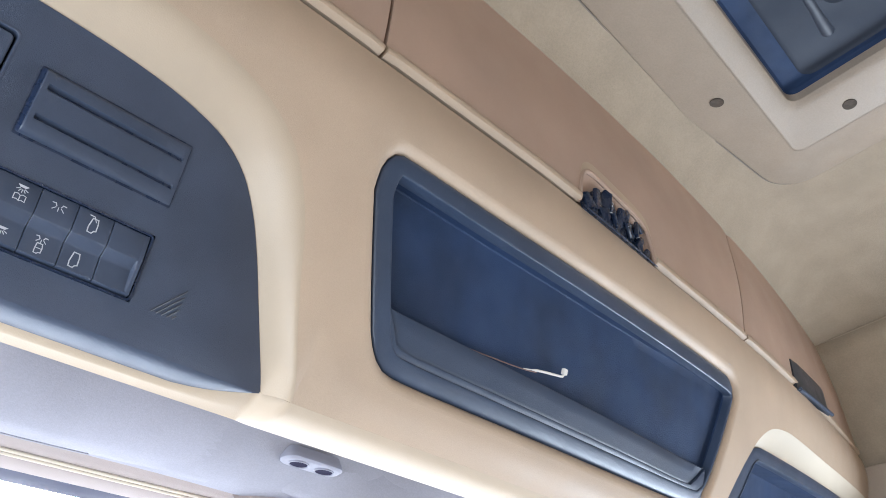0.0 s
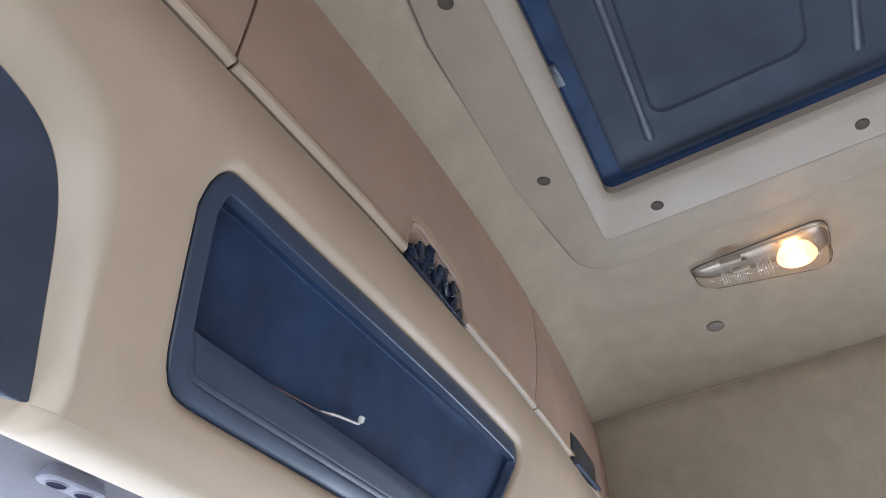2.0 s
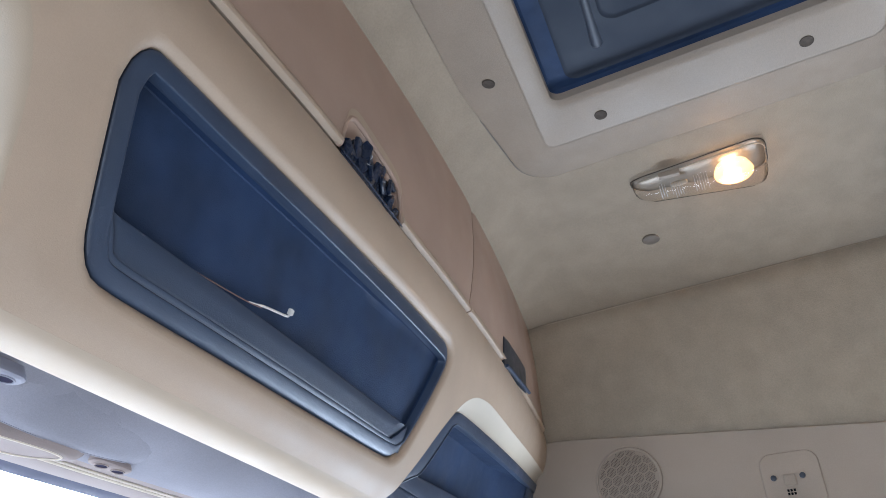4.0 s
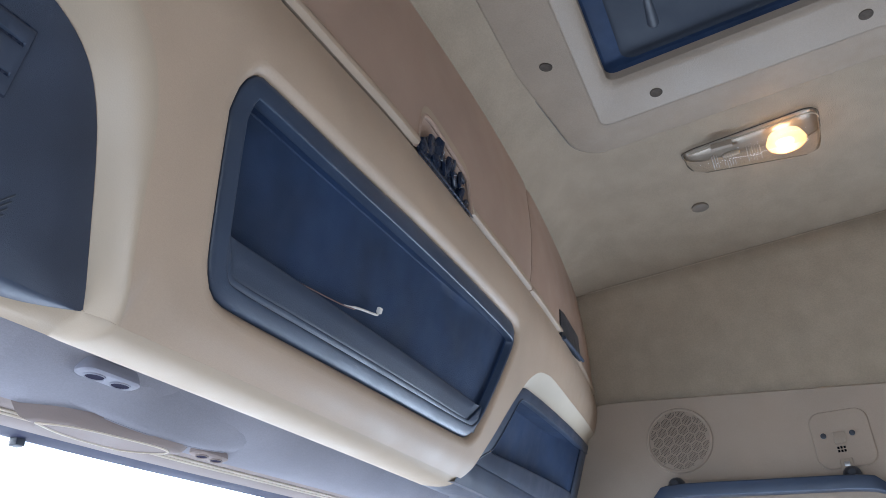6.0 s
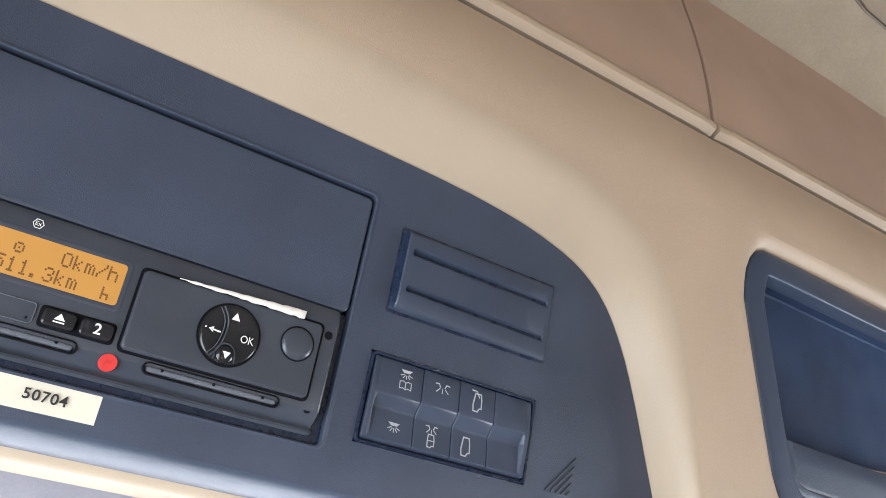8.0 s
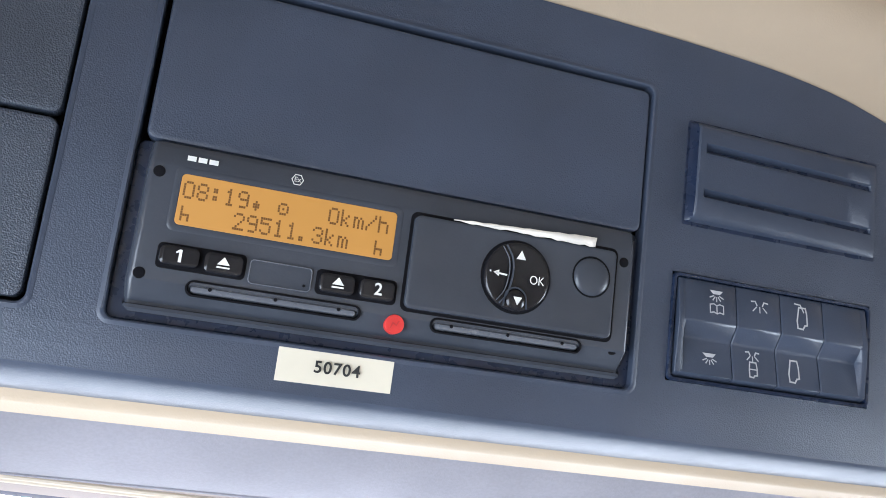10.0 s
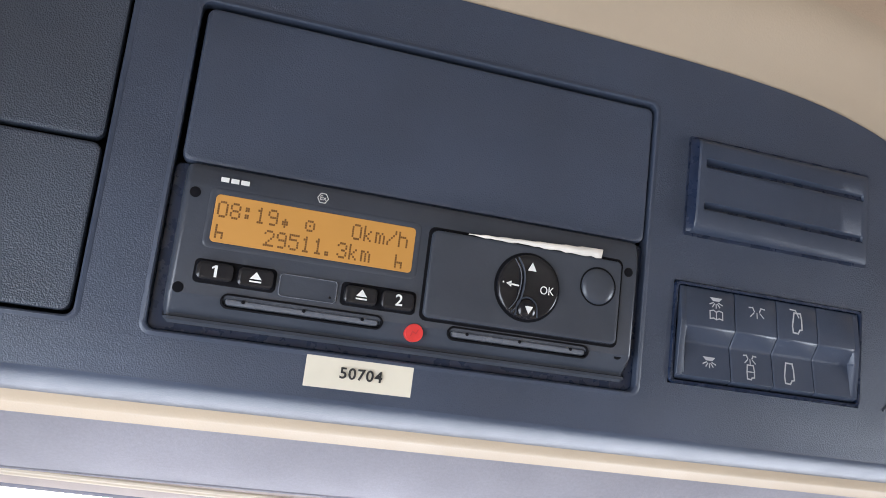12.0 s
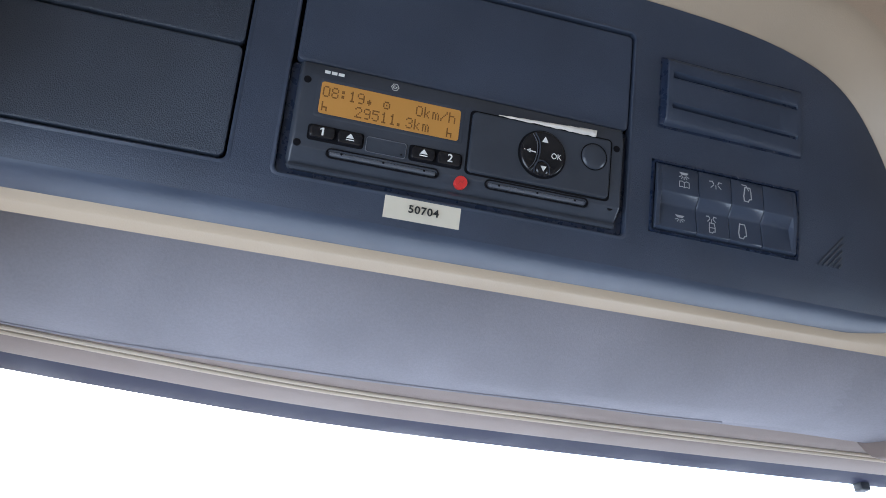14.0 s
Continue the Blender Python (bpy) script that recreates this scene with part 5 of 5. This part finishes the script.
def ring_xy(x0, x1, y0, y1, r, z, cut=0.0):
    """A rounded outline with extra points along its sides; cut draws the long sides in towards the corners."""
    pts = rounded(x0, x1, y0, y1, r, 8)
    out, n = [], len(pts)
    for i in range(n):
        (ax, ay), (bx, by) = pts[i], pts[(i + 1) % n]
        out.append((ax, ay))
        if i % 9 == 8:
            out += [(ax + (bx - ax) * k / 24, ay + (by - ay) * k / 24) for k in range(1, 24)]
    mx, my = (HX0 + HX1) / 2, (HY0 + HY1) / 2
    res = []
    for x, y in out:
        pull = cut * max(0.0, abs(x - mx) - 0.136)
        y = my + (y - my) * (1 - pull / (y1 - my))
        res.append((*skew(x, y), z))
    return res


hatch = thing("roof_hatch", "dark roof hatch in a beige moulded frame in the headliner", "roof hatch", m=Matrix.Translation((0, 0, Z0)))
C = 0.125
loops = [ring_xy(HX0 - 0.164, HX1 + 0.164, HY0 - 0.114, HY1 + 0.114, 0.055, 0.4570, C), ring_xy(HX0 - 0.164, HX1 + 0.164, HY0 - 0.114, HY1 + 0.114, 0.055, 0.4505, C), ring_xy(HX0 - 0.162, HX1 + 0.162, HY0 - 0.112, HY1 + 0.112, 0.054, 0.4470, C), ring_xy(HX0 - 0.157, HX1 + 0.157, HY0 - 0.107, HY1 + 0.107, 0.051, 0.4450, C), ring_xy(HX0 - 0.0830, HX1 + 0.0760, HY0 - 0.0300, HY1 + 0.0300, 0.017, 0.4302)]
part("frame_skirt", lofted(loops), SKIRT, hatch, "sloping skirt of the frame, browned for its shade")
loops = [ring_xy(HX0 - 0.0829, HX1 + 0.0759, HY0 - 0.0299, HY1 + 0.0299, 0.0169, 0.4306), ring_xy(HX0 - 0.082, HX1 + 0.075, HY0 - 0.029, HY1 + 0.029, 0.016, 0.4300), ring_xy(HX0 - 0.079, HX1 + 0.072, HY0 - 0.026, HY1 + 0.026, 0.014, 0.4296),
         ring_xy(HX0 - 0.012, HX1 + 0.012, HY0 - 0.010, HY1 + 0.010, 0.020, 0.4370), ring_xy(HX0 - 0.005, HX1 + 0.005, HY0 - 0.004, HY1 + 0.004, 0.018, 0.4390), ring_xy(HX0, HX1, HY0, HY1, 0.016, 0.4440), ring_xy(HX0, HX1, HY0, HY1, 0.016, 0.4560)]
hframe = part("frame", lofted(loops), FRAME, hatch, "beige moulded hatch frame")
# added dark tube that draws the shade line round the frame
gk = ring_xy(HX0 - 0.1655, HX1 + 0.1655, HY0 - 0.1155, HY1 + 0.1155, 0.056, 0.4515, C)
part("gasket", tube(gk + gk[:1], 0.0012, 6), PLUG, hatch, "dark line for the shade in the gap round the frame")
loops = [ring_xy(HX0 - 0.001, HX1 + 0.001, HY0 - 0.001, HY1 + 0.001, 0.016, 0.4520), ring_xy(HX0 + 0.0005, HX1 - 0.0005, HY0 + 0.0005, HY1 - 0.0005, 0.015, 0.4600), ring_xy(HX0 + 0.002, HX1 - 0.002, HY0 + 0.002, HY1 - 0.003, 0.015, 0.4622), ring_xy(HX0 + 0.006, HX1 - 0.008, HY0 + 0.008, HY1 - 0.027, 0.020, 0.4632)]
part("well", lofted(loops), DEEP_NAVY, hatch, "navy flange of the hatch well")
lid = part("lid", lofted([ring_xy(HX0 + 0.006, HX1 - 0.008, HY0 + 0.008, HY1 - 0.027, 0.020, 0.4632), ring_xy(HX0 + 0.008, HX1 - 0.010, HY0 + 0.010, HY1 - 0.029, 0.020, 0.4655), ring_xy(HX0 + 0.011, HX1 - 0.014, HY0 + 0.014, HY1 - 0.033, 0.020, 0.4665),
                  ring_xy(HX0 + 0.060, HX1 - 0.082, HY0 + 0.104, HY1 - 0.092, 0.024, 0.4665), ring_xy(HX0 + 0.062, HX1 - 0.084, HY0 + 0.106, HY1 - 0.094, 0.023, 0.4690), ring_xy(HX0 + 0.065, HX1 - 0.087, HY0 + 0.109, HY1 - 0.097, 0.022, 0.4700)], False, True), LID, hatch, "dark moulded hatch lid")
for y in (HY1 - 0.079, HY0 + 0.050):
    part("rib", tube([(*skew(HX0 + 0.02, y), 0.4672)] + [(*skew(HX0 + 0.03 + (HX1 - HX0 - 0.082) * i / 8, y), 0.4714) for i in range(9)] + [(*skew(HX1 - 0.046, y), 0.4672)], [0.003] + [0.0075] * 8 + [0.0095, 0.005], 16), RIB, lid)
clip = part("clip", block(0.745, 0.783, HY1 - 0.020, HY1 - 0.008, 0.4585, 0.4630, 0.0015), DARK2, hatch, "small dark clip")
for y in (HY1 - 0.017, HY1 - 0.011):
    part("clip_bar", tube([(0.748, y, 0.4580), (0.780, y, 0.4580)], 0.0012, 6), SATIN, clip)


def frame_screw(x, y, z, tilt_x=0.0, tilt_y=0.0):
    """A dark disc for the shade in a screw recess, lying in the frame's sloping face."""
    m = pose(*skew(x, y), z, tilt_x, tilt_y, 0)
    part("screw_cup", lofted([[(r * math.cos(2 * math.pi * i / 20), r * math.sin(2 * math.pi * i / 20), d) for i in range(20)] for r, d in ((0.0090, 0.001), (0.0088, -0.0008), (0.0080, -0.0012), (0.0074, -0.0010))], False, True), SHADE, hframe, "dark disc for the shade in a screw recess", m=m)


for x in (0.589, 0.899):
    frame_screw(x, -0.1585, 0.4372, 11.5)
    frame_screw(x, HY0 + HY1 + 0.1585, 0.4372, -11.5)
for y in (-0.2855, -0.556):
    frame_screw(1.030, y, 0.4332, 0, 5.0)
    frame_screw(HX0 + HX1 - 1.030, y, 0.4332, 0, -5.0)

# roof lamp
rl = thing("roof_lamp", "clear roof lamp with one warm bulb lit, set in the headliner", "roof lamp", m=Matrix.Translation((0, 0, Z0)))


def lamp_ring(d, z, dx=0.0):
    out = []
    for x, y in rounded(1.194 + d, 1.276 - d, -0.486 + d, -0.280 - d, 0.022 - d * 0.4, 8):
        inner = 1.197 + 0.127 * (y + 0.484)
        deep = 0.45 + 0.55 * min(1.0, max(0.0, (-0.28 - y) / 0.16))
        nose = 1 - 0.5 * max(0.0, (y + 0.345) / 0.065) ** 1.5
        out.append((inner + (x - 1.194) / 0.082 * (1.276 - inner) * nose + dx, y, z if z > 0.4425 else 0.4425 - (0.4425 - z) * deep))
    return out


part("base", lofted([lamp_ring(-0.0005, 0.456), lamp_ring(-0.0005, 0.4512), lamp_ring(0.0002, 0.4503), lamp_ring(0.0012, 0.4503), lamp_ring(0.0025, 0.4515)]), HOUSING, rl, "satin rim")
# added thin dark tube for the shade line round the lamp
gk = lamp_ring(-0.0008, 0.4520)
part("gasket", tube(gk + gk[:1], 0.0005, 6), SHADE, rl, "dark line for the shade in the gap round the lamp")
part("reflector", lofted([lamp_ring(0.002, 0.4510), lamp_ring(0.010, 0.4485), lamp_ring(0.020, 0.4470)], False, True), HOUSING, rl, "satin reflector")
cover = part("cover", lofted([lamp_ring(0.0008, 0.4505, 0.0), lamp_ring(0.0014, 0.4425, 0.0005), lamp_ring(0.003, 0.4290, 0.0015), lamp_ring(0.0075, 0.4180, 0.003), lamp_ring(0.016, 0.4130, 0.004), lamp_ring(0.030, 0.4115, 0.005)], False, True), CLEAR, rl, "clear ribbed cover")
# added shell round the bulb that stands in for its glow
part("bulb_lens", lofted([[(1.238 + 0.0235 * r * math.cos(2 * math.pi * i / 28), -0.434 + 0.030 * r * math.sin(2 * math.pi * i / 28), 0.4285 - 0.0120 * d) for i in range(28)] for r, d in ((0.80, -1.25), (0.95, -0.5), (1.0, 0.0), (0.93, 0.45), (0.75, 0.78), (0.45, 0.95), (0.12, 1.0))], False, True), HALO, rl, "added milky shell for the glow round the bulb")
part("bulb", lofted([[(1.239 + r * math.cos(2 * math.pi * i / 16), -0.432 + d, 0.4300 + r * math.sin(2 * math.pi * i / 16)) for i in range(16)] for r, d in ((0.001, -0.012), (0.0040, -0.011), (0.0055, -0.005), (0.0055, 0.005), (0.0040, 0.011), (0.001, 0.012))], True, True), BULB, rl, "lit warm bulb")
part("bulb", lofted([[(1.238 + r * math.cos(2 * math.pi * i / 16), -0.352 + d, 0.4350 + r * math.sin(2 * math.pi * i / 16)) for i in range(16)] for r, d in ((0.001, -0.014), (0.0035, -0.012), (0.0045, 0.0), (0.0035, 0.012), (0.001, 0.014))], True, True), PALE, rl, "unlit bulb")
random.seed(12)
for i in range(14):
    y = (-0.395 if i < 6 else -0.356) + 0.0038 * (i % 6 if i < 6 else i - 6) + (0.006 if i > 10 else 0.0)
    w = random.uniform(0.0005, 0.0011)
    x = 1.218 + random.uniform(0, 0.006)
    # added pale slivers stand for highlights of the cover's ribs
    part("rib", tube([(x, y, 0.4290), (x + 0.010, y, 0.4225), (x + 0.020, y, 0.4195), (x + random.uniform(0.022, 0.030), y, 0.4190)], [w * 0.6, w, w, w * 0.6], 6), STREAK, rl, "pale sliver for a highlight in the ribbed cover")
part("switch_tab", block(1.2070, 1.2160, -0.358, -0.326, 0.4330, 0.4425, 0.0015), FRAME, rl, "small rocker tab")
part("edge_bead", tube([(x, y, 0.4440) for x, y, _ in lamp_ring(0.0008, 0.4440) if x < 1.2235], 0.0011, 6), PALE, rl, "pale bead along the rim")

cap = thing("roof_plug", "round beige plug in the felt headliner", "plug", m=Matrix.Translation((0, 0, Z0)))
cz = roof_z(1.397, -0.276) - Z0
part("disc", lofted([[(1.397 + r * math.cos(2 * math.pi * i / 28), -0.276 + r * math.sin(2 * math.pi * i / 28), cz + d) for i in range(28)] for r, d in ((0.0150, 0.003), (0.0150, -0.0012), (0.0138, -0.0022), (0.006, -0.0026))], False, True), PLUG, cap)

# ---- on the passenger's side trim ----
XS = X_MID + 0.945
def side_disc(cy, cz, r, x, n=32):
    return [(x, cy + r * math.cos(2 * math.pi * i / n), cz + r * math.sin(2 * math.pi * i / n)) for i in range(n)]


SPK = (-0.118, Z0 + 0.120)
spk = thing("speaker", "round tan speaker grille with honeycomb perforations on the side trim", "speaker", m=Matrix.Identity(4))
part("ring", lofted([side_disc(*SPK, r, x) for r, x in ((0.0635, XS + 0.006), (0.0635, XS - 0.004), (0.0620, XS - 0.0062), (0.0590, XS - 0.0062), (0.0580, XS - 0.0045))]), TRIM, spk)
part("grille", lofted([side_disc(*SPK, r, x) for r, x in ((0.0585, XS - 0.0040), (0.040, XS - 0.0058), (0.020, XS - 0.0066), (0.004, XS - 0.0068))], False, True), TRIM, spk)
# dark hexagons on the grille stand for the shade in its perforations
bm = bmesh.new()
for i in range(-4, 5):
    for j in range(-4, 5):
        cy, cz = 0.0205 * (i + 0.5 * (j % 2)), 0.0178 * j
        if math.hypot(cy, cz) > 0.056:
            continue
        for u in range(-3, 4):
            for v in range(-3, 4):
                if abs(u + v) > 3:
                    continue
                dy, dz = 0.0030 * v * 0.866, 0.0030 * (u + v * 0.5)
                r2 = math.hypot(cy + dy, cz + dz)
                if r2 > 0.0555:
                    continue
                x = XS - 0.0078 + 0.0030 * (r2 / 0.0585) ** 2
                bm.faces.new([bm.verts.new((x, SPK[0] + cy + dy + 0.00105 * math.cos(radians(60 * a)), SPK[1] + cz + dz + 0.00105 * math.sin(radians(60 * a)))) for a in range(6)])
part("perforation_field", bm, SHADE, spk, smooth=False)["kind"] = "stuff"

mount = thing("bracket_plate", "tan plastic mounting plate with two screws and a torn socket", "bracket", m=Matrix.Identity(4))
part("plate", lofted([[(XS + x, y, Z0 + z) for y, z in inset(rounded(-0.452, -0.352, 0.026, 0.130, 0.022), d)] for d, x in ((0, 0.004), (0, -0.003), (0.002, -0.005))], False, True), TRIM, mount)
for y in (-0.372, -0.420):
    part("screw", lofted([side_disc(y, Z0 + 0.086 - 0.1 * (y + 0.372) * -0.2, r, XS + d, 14) for r, d in ((0.0052, -0.004), (0.0050, -0.0075), (0.003, -0.008))], False, True), DARK2, mount)
part("socket", block(XS - 0.008, XS - 0.003, -0.408, -0.388, Z0 + 0.070, Z0 + 0.090, 0.001), FRAME, mount)
for i in range(3):
    for j in range(2):
        part("socket_hole", block(XS - 0.0066, XS - 0.0040, -0.4035 + 0.0052 * i, -0.3998 + 0.0052 * i, Z0 + 0.054 + 0.006 * j, Z0 + 0.058 + 0.006 * j), BLACK, mount)
part("tongue", block(XS - 0.009, XS - 0.003, -0.409, -0.388, Z0 + 0.016, Z0 + 0.042, 0.0015), FRAME, mount)
part("tongue_slot", block(XS - 0.0105, XS - 0.006, -0.403, -0.394, Z0 + 0.028, Z0 + 0.036, 0.0008), METAL, mount)

rail = thing("grab_handle", "dark plastic grab handle fixed to the side trim", "grab handle", m=Matrix.Identity(4))
path = spline([(XS + 0.002, -0.040, Z0 - 0.004), (XS - 0.016, -0.060, Z0 + 0.010), (XS - 0.026, -0.095, Z0 + 0.020), (XS - 0.030, -0.25, Z0 + 0.008), (XS - 0.026, -0.415, Z0 - 0.006), (XS - 0.016, -0.448, Z0 - 0.018), (XS + 0.002, -0.468, Z0 - 0.030)], 40)
loops = []
for k, p in enumerate(path):
    e = min(1.0, 0.25 + 0.75 * min(k, len(path) - 1 - k) / 4)
    loops.append([(p[0] + u, p[1], p[2] + v) for u, v in rounded(-0.017, 0.017, -0.013 * e, 0.011 * e, 0.0028 * e, 3)])
part("grip", lofted(loops, True, True), NICHE, rail)
for y, z in ((-0.098, 0.036), (-0.402, 0.014)):
    part("lug", lofted([[(XS + dx, y + r * math.cos(2 * math.pi * i / 14), Z0 + z + 0.9 * r * math.sin(2 * math.pi * i / 14)) for i in range(14)] for r, dx in ((0.016, 0.0), (0.015, -0.012), (0.011, -0.022), (0.006, -0.026))], False, True), DARK2, rail)
    part("lug_bolt", tube([(XS - 0.020, y, Z0 + z - 0.010), (XS - 0.034, y, Z0 + z - 0.012)], 0.007, 12), BLACK, rail)

# ---- along the windscreen header ----
def visor_hinge(x, y, z, s, label, mat):
    h = thing("visor_hinge", label, "visor hinge", m=pose(x, y, z, 0, 0, 0), group="visor hinges")
    out = rounded(-0.036 * s, 0.036 * s, -0.013 * s, 0.013 * s, 0.012 * s)
    part("plate", lofted([[(a, b, d) for a, b in inset(out, i)] for i, d in ((0.003, 0.010), (0.001, 0.004), (0.0, 0.002), (0, -0.001), (0.002, -0.0025), (0.0035, -0.0028))], False, True), mat, h)
    for cx in (-0.016 * s, 0.016 * s):
        ring = lambda r, d: [(cx + r * math.cos(2 * math.pi * i / 20), r * 0.72 * math.sin(2 * math.pi * i / 20), d) for i in range(20)]
        rim = part("well_rim", lofted([ring(0.0120 * s, -0.0020), ring(0.0117 * s, -0.0038), ring(0.0107 * s, -0.0042), ring(0.0100 * s, -0.0036), ring(0.0098 * s, -0.0030)]), mat, h)
        # flat dark disc in place of a hollow: its shade is in the colour
        part("screw_well", lofted([ring(0.0099 * s, -0.0034), ring(0.0090 * s, -0.0032)], False, True), WELL, rim, "dark disc for the shade in a screw well")
    return h


visor_hinge(0.561, 0.171, Z0 - 0.0368, 0.90, "grey plastic visor hinge with two screw wells on the header", HINGE)
# rose tone on this hinge stands in for the shade it sits in
visor_hinge(0.762, 0.228, Z0 - 0.0540, 0.72, "visor hinge with two screw wells by the windscreen, toned for its shade", ROSE)
visor = thing("sun_visor", "grey cloth sun visor folded up against the header", "sun visor", m=Matrix.Translation((0, 0, Z0)), group="sun visors")
bm = bmesh.new()
rows = []
for i in range(41):
    x = -0.24 + 0.735 * i / 40
    end = max(0.0, (x - 0.30) / 0.195)
    thick = 0.0050 - 0.0062 * end * end * (3 - 2 * end)
    row = [cloth(x, 0.985 * k / 18, thick * min(1.0, 4.0 * (1 - k / 18)) ** 0.5 + (0.0008 if k < 18 else -0.002)) for k in range(19)]
    rows.append([(p[0], p[1], p[2] - Z0) for p in row])
grid(bm, rows)
part("pad", bm, GREY, visor)
part("hem", tube([row[17] for row in rows if row[17][0] < 0.40], 0.0013, 6), GREY, visor, "stitched front hem")
tab = thing("mirror_tab", "small dark tab at the windscreen's upper edge", "tab", m=Matrix.Translation((0, 0, Z0)))
part("tab", block(0.623, 0.634, 0.358, 0.370, -0.052, -0.036, 0.0015), DARK2, tab)
pocket = thing("header_pocket", "rose beige moulded pocket with a mesh panel on the header", "pocket", m=Matrix.Translation((0, 0, Z0)))
out = spline([(0.540, 0.252), (0.575, 0.232), (0.635, 0.221), (0.690, 0.216), (0.716, 0.222), (0.712, 0.238), (0.682, 0.260), (0.65, 0.266), (0.59, 0.265), (0.540, 0.252)], 49)[:-1]
mx, my = sum(p[0] for p in out) / len(out), sum(p[1] for p in out) / len(out)
shrink = lambda k: [(mx + (x - mx) * k, my + (y - my) * k) for x, y in out]
part("shell", lofted([[(x, y, z) for x, y in shrink(k)] for k, z in ((1.10, -0.048), (1.03, -0.0575), (0.97, -0.0620), (0.90, -0.0635), (0.60, -0.0640), (0.2, -0.0640))], False, True), ROSE, pocket)
edge = [(x, y, -0.0640) for x, y in shrink(0.80)]
part("piping", tube(edge + edge[:1], 0.0011, 6), PIPE, pocket, "pale piping round a mesh panel")
pad = thing("sun_visor", "grey cloth visor pad bulging below the hinge", "sun visor", m=Matrix.Translation((0, 0, Z0)), group="sun visors")
rows = []
for i in range(25):
    u = i / 24
    x = 0.555 + 0.235 * u
    swell = 0.0120 * math.sin(math.pi * u) ** 0.7
    rows.append([(p[0], p[1], p[2] - Z0) for p in [cloth(x, 0.46 + 0.34 * k / 14, -0.0015 + swell * min(1.0, k / 9) ** 1.3 * min(1.0, (14 - k) / 2.5) ** 0.6) for k in range(15)]])
bm = bmesh.new()
grid(bm, rows)
part("pad", bm, GREY, pad)
part("hem", tube([row[12] for row in rows[5:-2]], 0.0010, 6), GREY, pad, "stitched hem")

# dark rear locker whose front edge shows beside the roof seam
locker = thing("rear_locker", "dark grey rear locker with a pale edge strip under the roof", "locker", m=Matrix.Translation((0, 0, Z0)))
part("body", block(1.10, 1.60, -1.20, -0.665, 0.395, 0.440, 0.004), DARK2, locker)
part("edge_strip", block(1.10, 1.545, -0.665, -0.655, 0.425, 0.442, 0.002), TRIM, locker, "pale edge strip")
part("corner_clip", block(1.548, 1.585, -0.668, -0.650, 0.385, 0.420, 0.002), DARK, locker)
